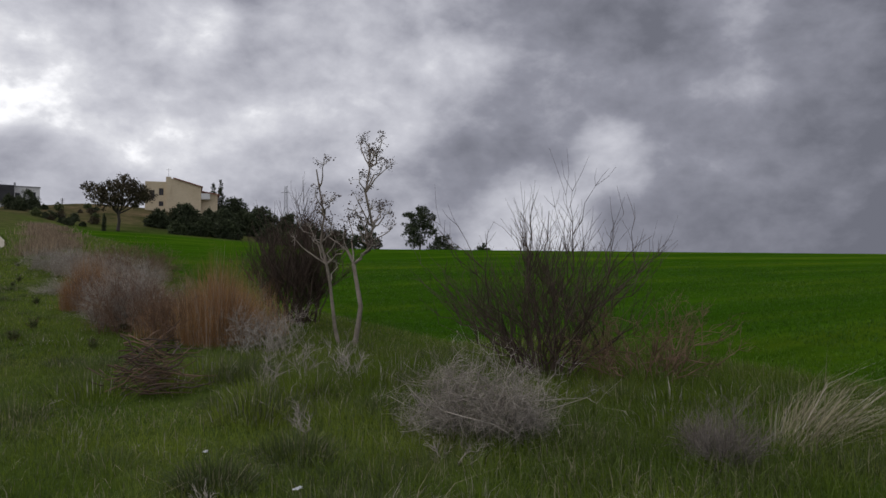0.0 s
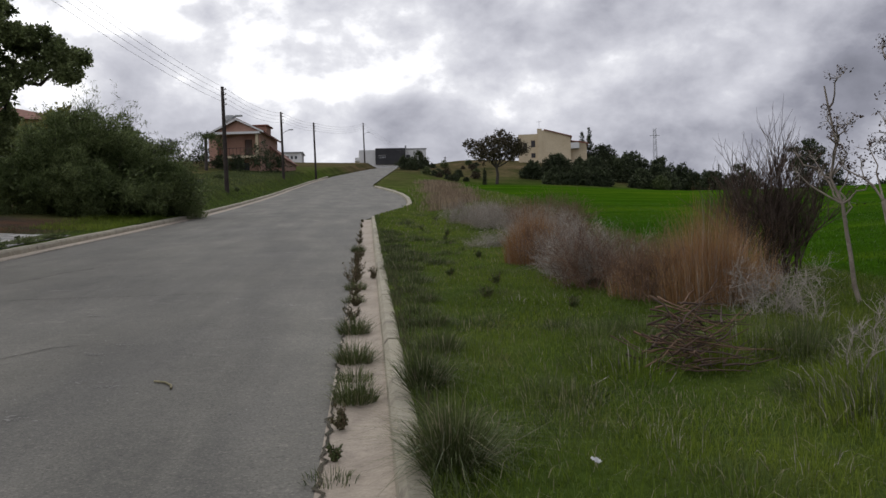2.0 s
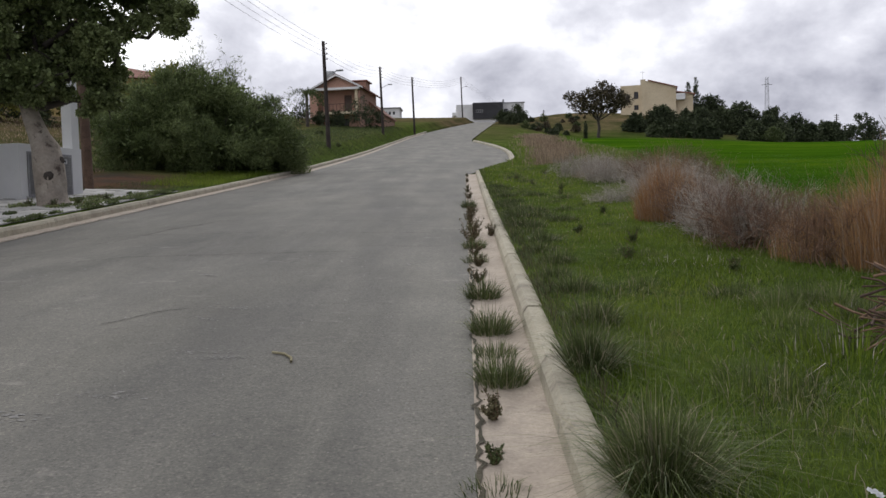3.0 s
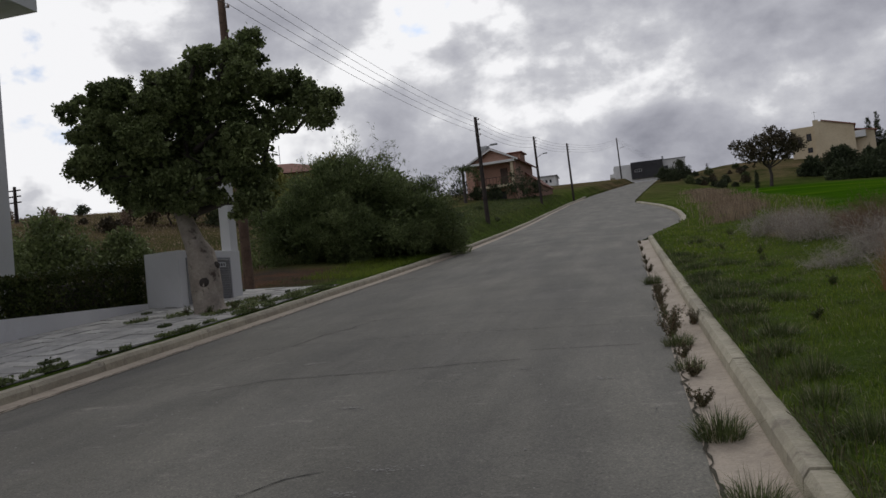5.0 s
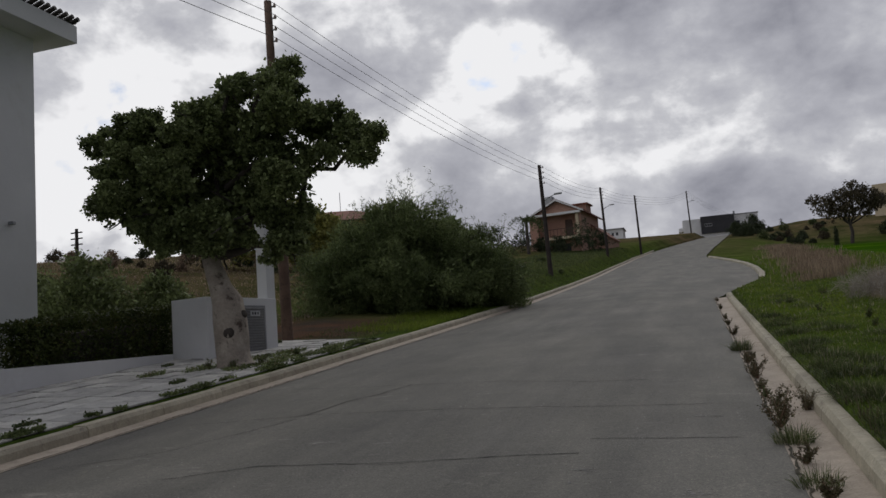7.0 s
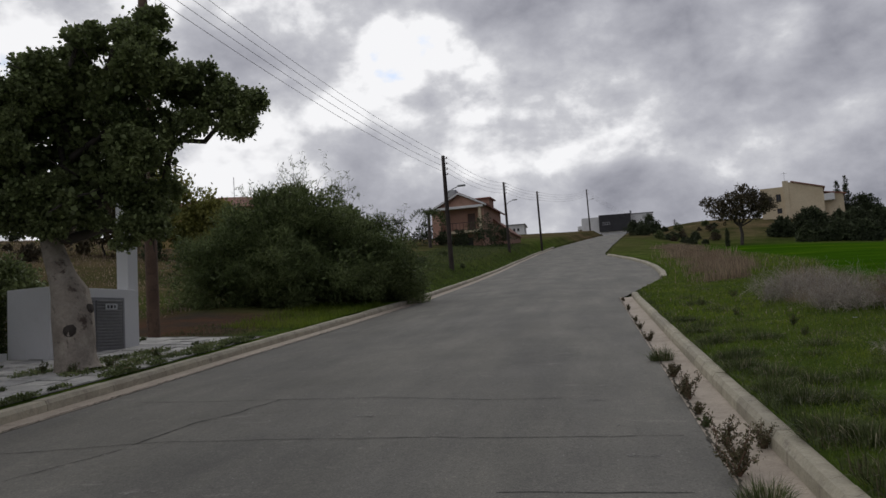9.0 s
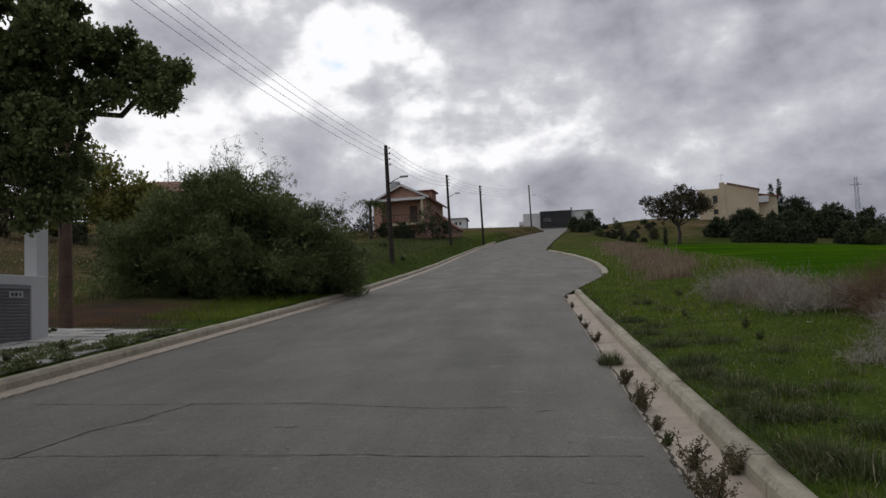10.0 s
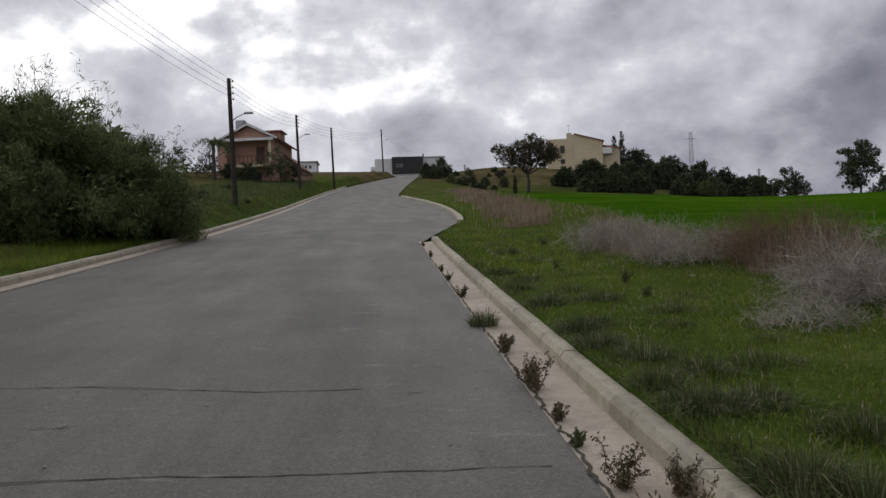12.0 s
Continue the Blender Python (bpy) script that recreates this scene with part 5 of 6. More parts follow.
def black_house():
    t = empty("modern_house", pose(8.0, 243.0, gz(8, 243) - 2.0, 0, 0, 2), "flat-roofed modern house, black cladding and white walls", "house")
    b = 27.0 - (gz(8, 243) - 2.0)
    part("white_wing", box(-10, -5.3, 0, 8, -2, b + 4.7, 0.03), "white_paint", t)
    part("black_volume", pierced_wall(-5.29, 3.4, b + 0.3, b + 5.0, -1.5, -1.2, [(-3.4, b + 2.2, 1.9, 0.8)]), "dark_panel", t, "black clad upper volume")
    part("black_body", box(-5.29, 3.4, -1.196, 8, b + 0.3, b + 5.0), "dark_panel", t)
    part("plinth", box(-5.28, 3.39, -0.9, 8, -2, b + 0.296), "white_paint", t)
    window(t, -3.4, b + 2.2, 1.88, 0.78, -1.4, "white_paint", 2, False)
    part("white_wing", pierced_wall(3.41, 9.6, -2, b + 4.8, 0, 0.3, [(4.3, b + 1.0, 1.2, 2.2), (8.0, b + 1.6, 1.3, 2.0)]), "white_paint", t)
    part("wing_body", box(3.41, 9.6, 0.304, 8, -2, b + 4.8), "white_paint", t)
    window(t, 4.3, b + 1.0, 1.18, 2.18, 0.1, "dark_panel", 1, False)
    window(t, 8.0, b + 1.6, 1.28, 1.98, 0.1, "dark_panel", 1, False)
    part("parapet", box(3.3, 9.8, -0.2, 8.1, b + 4.804, b + 5.05), "grey_paint", t)
    part("balcony", box(-11.2, -10.004, 0.5, 5, b + 1.6, b + 2.6, 0.02), "white_paint", t)
    part("chimney", box(3.6, 4.1, 3, 3.5, b + 5.06, b + 6.3), "metal", t)


black_house()


def cream_house():
    x, y = 35.0, 155.0
    t = empty("cream_house", pose(x, y, gz(x, y) - 1.5, 0, 0, -12), "cream rendered villa with stepped parapets on the hill", "house")
    b = 18.6 - (gz(x, y) - 1.5)
    holes = [(-4.9, b + 1.6, 0.7, 1.5), (-3.4, b + 2.2, 0.8, 1.3), (-3.4, b + 0.2, 0.8, 0.9)]
    part("wall", pierced_wall(-6.2, -2.2, -1.5, b + 4.7, 0, 0.3, holes), "cream_plaster", t)
    part("body", box(-6.2, -2.2, 0.304, 9, -1.5, b + 4.7), "cream_plaster", t)
    for h in holes:
        window(t, h[0], h[1], h[2] - 0.02, h[3] - 0.02, 0.1, "brown_wood", 1, False)
    part("gable_block", prism([(-2.19, -1.5), (3.6, -1.5), (3.6, b + 3.9), (-1.2, b + 5.3), (-2.19, b + 5.3)], -0.4, 9), "cream_plaster", t)
    part("roof", prism([(-1.3, b + 5.31), (3.9, b + 3.8), (3.9, b + 3.98), (-1.3, b + 5.5)], -0.7, 9.3), "roof_tile", t)
    part("stair_tower", box(-2.6, -1.7, -0.5, 2, -1.5, b + 5.6), "cream_plaster", t)
    part("wing", box(3.61, 6.6, 0.6, 9, -1.5, b + 2.9), "cream_plaster", t)
    part("awning", box(3.62, 5.2, -0.6, 0.59, b + 1.6, b + 2.7, 0.05), "white_paint", t, "white balcony awning")
    part("wing_roof", prism([(3.61, b + 3.1), (7.0, b + 2.5), (7.0, b + 2.66), (3.61, b + 3.3)], 0.2, 9.2), "roof_tile", t)
    part("aerial", box(-2.2, -2.15, 1, 1.05, b + 5.604, b + 7.4), "metal", t)
    part("aerial_bar", box(-2.6, -1.7, 1.0, 1.05, b + 7.1, b + 7.14), "metal", t)


cream_house()


def yellow_house():
    t = empty("yellow_house", pose(-27.0, 66.0, gz(-27, 66) - 1, 0, 0, 20), "yellow plastered house with a hipped tile roof", "house")
    b = 9.6 - (gz(-27, 66) - 1)
    part("wall", pierced_wall(-5, 5, -1, b + 2.9, 0, 0.3, [(3.0, b + 1.2, 1.0, 1.3), (1.0, b + 1.2, 1.0, 1.3), (-2.5, b + 1.0, 1.2, 1.5)]), "yellow_plaster", t)
    part("body", box(-5, 5, 0.304, 8, -1, b + 2.9), "yellow_plaster", t)
    for x in (3.0, 1.0):
        window(t, x, b + 1.2, 0.98, 1.28, 0.1, "brown_wood", 1)
    window(t, -2.5, b + 1.0, 1.18, 1.48, 0.1, "brown_wood", 1)
    part("roof", hip_roof(-5, 5, 0, 8, b + 2.904, 1.5, 0.6), "roof_tile", t)
    part("aerial", box(0.0, 0.05, 4, 4.05, b + 4.3, b + 6.0), "metal", t)


yellow_house()


def far_white_house():
    x, y = -16.5, 186.0
    t = empty("white_bungalow", pose(x, y, gz(x, y) - 1), "distant white bungalow with dark windows", "house")
    b = 21.5 - (gz(x, y) - 1)
    hs = [(k * 0.9 - 1.6, b + 1.4, 0.6, 0.8) for k in range(4)]
    part("wall", pierced_wall(-2.4, 2.4, -1, b + 2.8, 0, 0.3, hs), "white_paint", t)
    part("body", box(-2.4, 2.4, 0.304, 6, -1, b + 2.8), "white_paint", t)
    for h in hs:
        window(t, h[0], h[1], 0.58, 0.78, 0.1, "white_paint", 0, False)
    part("roof", box(-2.7, 2.7, -0.3, 6.3, b + 2.804, b + 3.0), "grey_paint", t)


far_white_house()


# ---- far trees ----
OPEN = [(-0.02, 0, 0.72, 0.28, 0.28, 0.19), (0.26, 0, 0.74, 0.26, 0.24, 0.18), (-0.30, 0, 0.66, 0.24, 0.22, 0.17), (0.12, 0.05, 0.88, 0.22, 0.2, 0.12), (-0.48, 0, 0.76, 0.12, 0.1, 0.09), (0.46, 0.1, 0.66, 0.17, 0.16, 0.14), (-0.15, -0.1, 0.52, 0.24, 0.2, 0.13), (0.2, 0, 0.55, 0.24, 0.2, 0.13)]
PINE = [(0, 0, 0.55, 0.42, 0.42, 0.34), (0.25, 0, 0.45, 0.32, 0.32, 0.3), (-0.28, 0, 0.42, 0.32, 0.32, 0.3), (0, 0, 0.8, 0.26, 0.26, 0.2), (0.05, -0.2, 0.28, 0.42, 0.32, 0.24)]
CONE = [(0, 0, 0.18, 0.10, 0.10, 0.18), (0, 0, 0.38, 0.11, 0.11, 0.22), (0, 0, 0.6, 0.09, 0.09, 0.22), (0, 0, 0.8, 0.06, 0.06, 0.18), (0, 0, 0.92, 0.03, 0.03, 0.1)]
EUCA = [(0, 0, 0.78, 0.2, 0.2, 0.18), (0.16, 0, 0.62, 0.18, 0.18, 0.14), (-0.18, 0, 0.6, 0.2, 0.2, 0.14), (0.05, 0, 0.94, 0.12, 0.12, 0.1), (-0.2, 0, 0.82, 0.12, 0.12, 0.1), (0.22, 0, 0.8, 0.1, 0.1, 0.1), (-0.05, 0, 0.42, 0.2, 0.2, 0.12)]
round_tree("field_tree", 20.2, 128.5, 9.0, OPEN, "bronze_leaf", 0.28, 11000, "open-crowned bronze green tree at the head of the field", seed=101, trunk=0.16, sink=0.6)
round_tree("cypress", 18.2, 127.5, 2.9, CONE, "pine_leaf", 0.14, 2200, "small dark cypress at the field edge", seed=102, trunk=0.05)
for k, (x, y, h) in enumerate(((42.0, 158.8, 25.0 - gz(42.0, 158.8)), (43.3, 158.5, 25.3 - gz(43.3, 158.5)))):
    round_tree("cypress", x, y, h, CONE, "pine_leaf", 0.2, 4200, "slender dark cypress beside the cream house", seed=103 + k, trunk=0.04, sink=0.5, group="cypresses")
for k, (x, y, h, w) in enumerate(((46.6, 160.7, 24.2 - gz(46.6, 160.7), 1), (31.5, 136.5, 6.2, 1), (35.6, 136.6, 5.2, 1), (27.5, 136, 4.6, 1), (41.5, 137.5, 6.0, 1), (46.5, 143.0, 7.6, 1), (51.0, 141.5, 7.4, 1), (54.5, 140.5, 6.8, 1), (58.5, 138.5, 6.6, 1), (38.5, 139, 5.6, 1), (44.0, 139, 6.2, 1), (49.0, 138.0, 5.6, 1), (29.5, 129, 4.2, 1), (33.0, 128.5, 4.8, 1), (36.5, 128, 4.6, 1), (43.0, 127.5, 4.6, 1), (47.0, 127, 4.4, 1), (51.5, 128, 4.8, 1))):
    round_tree("pine", x, y, h * 0.84, PINE, "pine_leaf", 0.36, 8000, "dark rounded pine in the row above the field", seed=110 + k, trunk=0.1, sink=0.9, group="pine row")
round_tree("pale_shrub", 45.0, 124.5, 2.6, PINE, "weed_leaf", 0.22, 3500, "pale green scrub below the pines", seed=130, trunk=0.06)
round_tree("eucalyptus", 76.0, 138.0, 11.2, EUCA, "pine_leaf", 0.32, 8000, "tall eucalyptus beyond the crest of the field", seed=131, trunk=0.1)
for k, (x, y, h) in enumerate(((80.5, 138.0, 7.2), (66.5, 143.0, 7.0), (63.0, 146.0, 5.5), (85, 130, 5.6))):
    round_tree("far_tree", x, y, h, PINE, "pine_leaf", 0.38, 4500, "dark far tree beyond the crest of the field", seed=132 + k, trunk=0.08, sink=0.5, group="far trees")
for k, (x, y, h) in enumerate(((6.9, 148.0, 2.8), (9.6, 151.0, 3.6), (8.2, 146.0, 2.2))):
    round_tree("roadside_bush", x, y, h, PINE, "pine_leaf", 0.22, 4000, "dark bush beside the crest of the road", "bush", seed=140 + k, sink=0.3, trunk=0.04, group="roadside bushes")
for k, (x, y, h, leaf) in enumerate(((-17.3, 26.3, 3.1, "carob_leaf"), (-19.5, 27.0, 2.6, "carob_leaf"), (-15.6, 27.4, 2.2, "carob_leaf"))):
    round_tree("garden_bush", x, y, h, PINE, leaf, 0.13, 11000, "dark evergreen garden bush behind the hedge", "bush", seed=150 + k, sink=0.2, trunk=0.04, group="garden bushes")
for k, (x, y, h, leaf) in enumerate(((-20.5, 56.0, 3.2, "acacia_leaf"), (-17.5, 52.0, 4.8, "olive_leaf"), (-23.0, 55.0, 4.0, "olive_leaf"), (-26.0, 53.5, 6.6, "olive_leaf"), (-22.8, 54.0, 4.2, "olive_leaf"), (-28.5, 52.0, 6.0, "bronze_leaf"), (-19.5, 53.0, 3.5, "olive_leaf"), (-14.5, 55.0, 3.8, "acacia_leaf"))):
    round_tree("hillside_tree", x, y, h, PINE, leaf, 0.24, 8000, "bushy tree on the slope behind the road", seed=160 + k, sink=0.3, trunk=0.06, group="hillside trees")
for k, (x, y, h) in enumerate(((-12.2, 99.5, 4.2), (-19.0, 99, 3.0), (-21.5, 97, 3.6), (-15.0, 100.5, 2.4), (-17.0, 100.5, 2.2), (-10.6, 101, 3.0))):
    round_tree("house_shrub", x, y, h, PINE, "pine_leaf", 0.2, 1500, "dark shrub in front of the pink house", "bush", seed=170 + k, sink=0.3, trunk=0.05, group="house shrubs")

rng_s = random.Random(55)
for k in range(26):
    x, y = 9.5 + 13.0 * rng_s.random(), 131.0 + 26.0 * rng_s.random()
    round_tree("hill_scrub", x, y, rng_s.uniform(0.7, 1.7), PINE, rng_s.choice(("bronze_leaf", "pine_leaf", "weed_leaf")), 0.2, 900, "low olive brown scrub on the slope above the field", "bush", seed=600 + k, sink=0.25, trunk=0.04, group="hill scrub")
for k in range(16):
    y = 34.0 + 52.0 * rng_s.random()
    x = left_edge(y) - rng_s.uniform(1.2, 7.0)
    round_tree("bank_bush", float(x), y, rng_s.uniform(0.25, 0.6), PINE, rng_s.choice(("brown_weed", "pine_leaf", "weed_leaf")), 0.07, 700, "small dark bush on the grassy bank", "bush", seed=640 + k, sink=0.08, trunk=0.04, group="bank bushes")


for k in range(22):
    x, y = -22.0 - 26.0 * rng_s.random(), 44.0 + 22.0 * rng_s.random()
    round_tree("hillside_scrub", x, y, rng_s.uniform(0.5, 1.5), PINE, rng_s.choice(("bronze_leaf", "pine_leaf", "dull_grass")), 0.16, 900, "low dry scrub on the brown hillside", "bush", seed=700 + k, sink=0.15, trunk=0.04, group="hillside scrub")


def palm():
    rng = np.random.default_rng(180)
    x, y = -17.2, 93.5
    t = empty("palm", pose(x, y, gz(x, y) - 0.2), "small shaggy palm in front of the pink house", "palm tree")
    tubes("trunk", [[(0, 0, 0, 0.2), (0, 0, 1.9, 0.17), (0, 0, 3.9, 0.15)]], "dark_bark", t, 8)
    for _ in range(26):
        a = rng.uniform(0, 2 * np.pi)
        up = rng.uniform(0.1, 1.0)
        d = np.array([math.cos(a), math.sin(a), 0])
        s = np.linspace(0, 1, 9)[:, None]
        ln = np.array([0, 0, 3.9]) + d * s * 2.0 + np.array([0, 0, 1.0]) * (s * up * 1.6 - s ** 2 * 1.9)
        p = np.repeat(ln[1:], 6, 0) + rng.normal(0, 0.05, (48, 3))
        v, f = leaf_quads(rng, p, 0.5, 0.1, 0.5)
        mesh_thing("frond", quick_mesh("frond", v, f), "weed_leaf", t)


palm()


def lattice_mast():
    x, y = 58.0, 163.0
    t = empty("lattice_mast", pose(x, y, gz(x, y) - 1), "distant grey lattice mast behind the pines", "mast")
    h = 26.0 - gz(x, y)
    for a, b in ((-0.4, -0.4), (0.4, -0.4), (0.4, 0.4), (-0.4, 0.4)):
        tubes("leg", [[(a, b, 0, 0.05), (a * 0.5, b * 0.5, h, 0.04)]], "metal", t, 4)
    for k in range(10):
        z = h * (k + 0.5) / 10
        tubes("brace", [[(-0.35, -0.35, z, 0.03), (0.35, -0.35, z + 0.8, 0.03)]], "metal", t, 4)
    tubes("cross_arm", [[(-1.0, 0, h - 1.4, 0.05), (0, 0, h - 1.3, 0.05), (1.0, 0, h - 1.4, 0.05)]], "metal", t, 4)


lattice_mast()
for x, y, h, lab in ((-39.6, 51.7, 11.9 - gz(-39.6, 51.7), "far utility pole on the hillside behind the villa"), (72.0, 165.0, 9.0, "far utility pole beyond the field"), (22.0, 231.0, 8.2, "far utility pole at the top of the road"), (20.0, 229.0, 6.4, "far utility pole at the top of the road")):
    t = empty("far_pole", pose(x, y, gz(x, y) - 0.2), lab, "utility pole")
    tubes("pole", [[(0, 0, 0, 0.14), (0, 0, h / 2, 0.12), (0, 0, h, 0.1)]], "far_pole", t, 8)
    for k in range(3):
        part("crossarm", box(-0.45, 0.45, -0.04, 0.04, h - 0.3 - 0.4 * k, h - 0.22 - 0.4 * k), "far_pole", t)


# ---- tufts, weeds, litter ----
for n, (x, y, h, r, c) in enumerate(((0.62, 5.75, 0.50, 0.17, 1900), (0.58, 7.3, 0.44, 0.16, 1300), (0.8, 8.4, 0.40, 0.18, 500), (0.82, 9.6, 0.40, 0.2, 500), (0.85, 11.2, 0.38, 0.22, 500), (0.9, 13.0, 0.34, 0.22, 420), (0.88, 14.6, 0.36, 0.22, 420), (0.85, 16.1, 0.34, 0.25, 480), (0.9, 17.6, 0.32, 0.25, 420), (0.9, 19.2, 0.3, 0.25, 380), (0.88, 21.0, 0.3, 0.25, 360), (0.92, 23.0, 0.3, 0.28, 360), (1.7, 17.2, 0.26, 0.3, 340), (1.9, 19.8, 0.3, 0.3, 340), (1.3, 21.8, 0.28, 0.3, 300), (2.3, 4.6, 0.36, 0.26, 700), (3.1, 6.2, 0.42, 0.3, 800), (3.4, 7.7, 0.5, 0.4, 1100), (1.5, 4.0, 0.34, 0.22, 600), (2.9, 5.0, 0.34, 0.3, 700), (2.0, 9.2, 0.3, 0.25, 400), (0.72, 10.4, 0.34, 0.2, 360), (0.75, 12.1, 0.34, 0.2, 360), (0.78, 13.8, 0.3, 0.2, 300), (1.6, 26.0, 0.34, 0.35, 320), (1.5, 30.0, 0.34, 0.35, 280), (2.2, 33.0, 0.34, 0.4, 280), (0.72, 14.85, 0.34, 0.26, 900), (0.72, 16.15, 0.3, 0.22, 700), (0.70, 16.75, 0.3, 0.22, 700), (0.70, 18.2, 0.3, 0.24, 700), (0.70, 18.9, 0.3, 0.24, 700), (0.74, 20.7, 0.3, 0.26, 700), (1.45, 20.9, 0.28, 0.3, 600), (1.46, 27.9, 0.34, 0.35, 600), (1.15, 16.2, 0.26, 0.24, 500), (1.15, 17.1, 0.26, 0.24, 500), (1.4, 15.5, 0.28, 0.3, 600), (0.72, 22.2, 0.3, 0.26, 600), (0.74, 24.2, 0.3, 0.28, 600))):
    blade_clump("grass_tuft", x, y, h if y < 9 else h * 0.85, r * 0.85, int(c * 1.4), "dark_tuft", "spiky grey green tuft of grass", 200 + n, 0.0042 if y < 12 else 0.006, 0.95, group="grass tufts")
for n, (x, y, h, c) in enumerate(((0.12, 7.65, 0.32, 620), (0.10, 8.95, 0.34, 620), (0.07, 10.35, 0.34, 560), (0.10, 8.3, 0.2, 240), (0.0, 20.5, 0.32, 560), (0.04, 13.9, 0.26, 420), (0.04, 12.6, 0.22, 260), (0.02, 6.1, 0.12, 120))):
    blade_clump("gutter_tuft", x, y, h, 0.15, c, "dark_tuft", "dark tuft of grass growing in the gutter joint", 240 + n, 0.0045, 0.85, group="gutter tufts")
for n, (x, y, s, m) in enumerate(((0.06, 15.4, 0.27, "brown_weed"), (0.31, 15.25, 0.24, "brown_weed"), (0.0, 14.5, 0.38, "brown_weed"), (0.04, 14.9, 0.14, "brown_weed"), (0.02, 17.45, 0.30, "brown_weed"), (0.0, 17.7, 0.2, "brown_weed"), (0.0, 16.65, 0.14, "brown_weed"), (0.0, 16.1, 0.12, "weed_leaf"), (0.0, 18.95, 0.2, "brown_weed"), (0.04, 19.2, 0.15, "brown_weed"), (0.0, 23.0, 0.2, "brown_weed"), (0.0, 25.2, 0.18, "brown_weed"), (0.02, 26.8, 0.14, "brown_weed"), (0.0, 30.1, 0.16, "brown_weed"), (0.04, 13.2, 0.16, "brown_weed"), (0.06, 12.3, 0.16, "brown_weed"), (0.05, 7.0, 0.16, "brown_weed"), (0.03, 6.4, 0.1, "weed_leaf"), (0.05, 5.4, 0.08, "weed_leaf"), (0.06, 4.4, 0.1, "brown_weed"), (0.04, 11.2, 0.18, "brown_weed"), (0.03, 33.5, 0.14, "brown_weed"))):
    leafy_weed(x, y, s, 260 + n, m)
for n in range(64):
    rng_w = random.Random(300 + n)
    y = 9.5 + 16.5 * rng_w.random() ** 0.7
    x = -8.16 - rng_w.uniform(0, 0.16) - (rng_w.uniform(0.3, 2.6) if n % 6 == 0 else 0)
    creeping_weed(x, y, (0.05 + 0.2 * rng_w.random() ** 2) * (1.5 if 19 < y < 25 else 1), 300 + n, gz(x, y) + 0.035)
for n, (x, y, s) in enumerate(((-9.7, 20.4, 0.4), (-8.9, 20.5, 0.42), (-8.6, 21.2, 0.4), (-8.8, 22.0, 0.45), (-9.2, 23.0, 0.5), (-8.5, 23.6, 0.4), (-8.6, 24.4, 0.45), (-10.2, 19.6, 0.3), (-8.5, 22.6, 0.4), (-8.5, 25.2, 0.4), (-9.4, 21.9, 0.45))):
    creeping_weed(x, y, s, 351 + 2 * n, gz(x, y) + 0.035)
for n, (x, y, s) in enumerate(((-8.95, 20.35, 0.2), (-8.75, 21.0, 0.24), (-8.7, 22.4, 0.2), (-9.6, 20.5, 0.2))):
    leafy_weed(x, y, s, 390 + n, "weed_leaf", "leafy green weed round the foot of the carob tree", "pavement weeds", gz(x, y) + 0.03)
for n, (x, y, h) in enumerate(((3.3, 6.8, 0.55), (3.9, 7.6, 0.6), (4.25, 7.2, 0.5), (4.4, 7.9, 0.55), (4.1, 8.6, 0.6), (3.2, 5.5, 0.35), (2.1, 3.9, 0.3), (3.7, 4.4, 0.3))):
    twig_shrub("dead_flower", x, y, h, 0.2, 4, "grey_twig", "thin pale dead flower stem in the grass", 380 + n, fork=9, r=0.007, base=0.3, curl=0.08, category="dead plant", group="dead flower stems")
for n, (x, y, s) in enumerate(((1.6, 11.4, 0.34), (1.9, 12.6, 0.34), (1.4, 13.7, 0.3), (1.7, 24.5, 0.4), (2.2, 22.4, 0.4), (2.0, 20.9, 0.3), (1.5, 27.5, 0.45), (2.5, 29.5, 0.45), (2.2, 16.4, 0.3), (3.6, 15.9, 0.3), (2.4, 10.4, 0.26))):
    leafy_weed(x, y, s * 0.5, 420 + n, "dark_tuft", "grey green leafy weed standing in the verge", "verge weeds")


def litter(x, y, s, seed):
    rng = np.random.default_rng(seed)
    n = 7
    g = np.linspace(-1, 1, n)
    xx, yy = np.meshgrid(g, g)
    zz = 0.45 * np.array([[noise.noise((a * 1.7 + seed, b * 1.7, 0)) for a in g] for b in g]) + 0.35
    v = np.stack([xx * s * (1 + 0.2 * np.sin(yy * 3)), yy * s * 0.6, zz * s], -1).reshape(-1, 3)
    i = (np.arange(n - 1)[:, None] * n + np.arange(n - 1)[None]).ravel()
    ob = mesh_thing("litter", quick_mesh("litter", v, np.stack([i, i + 1, i + n + 1, i + n], 1)), "plastic", None, "crumpled scrap of white plastic in the grass", True)
    ob.matrix_basis = pose(x, y, gz(x, y) + 0.09, 8, -6, rng.uniform(0, 180))
    tagged(ob, category="litter", group="plastic litter")


litter(1.23, 5.4, 0.03, 1)
litter(2.35, 5.0, 0.022, 2)
litter(2.6, 4.1, 0.025, 3)
litter(3.0, 22.0, 0.03, 4)


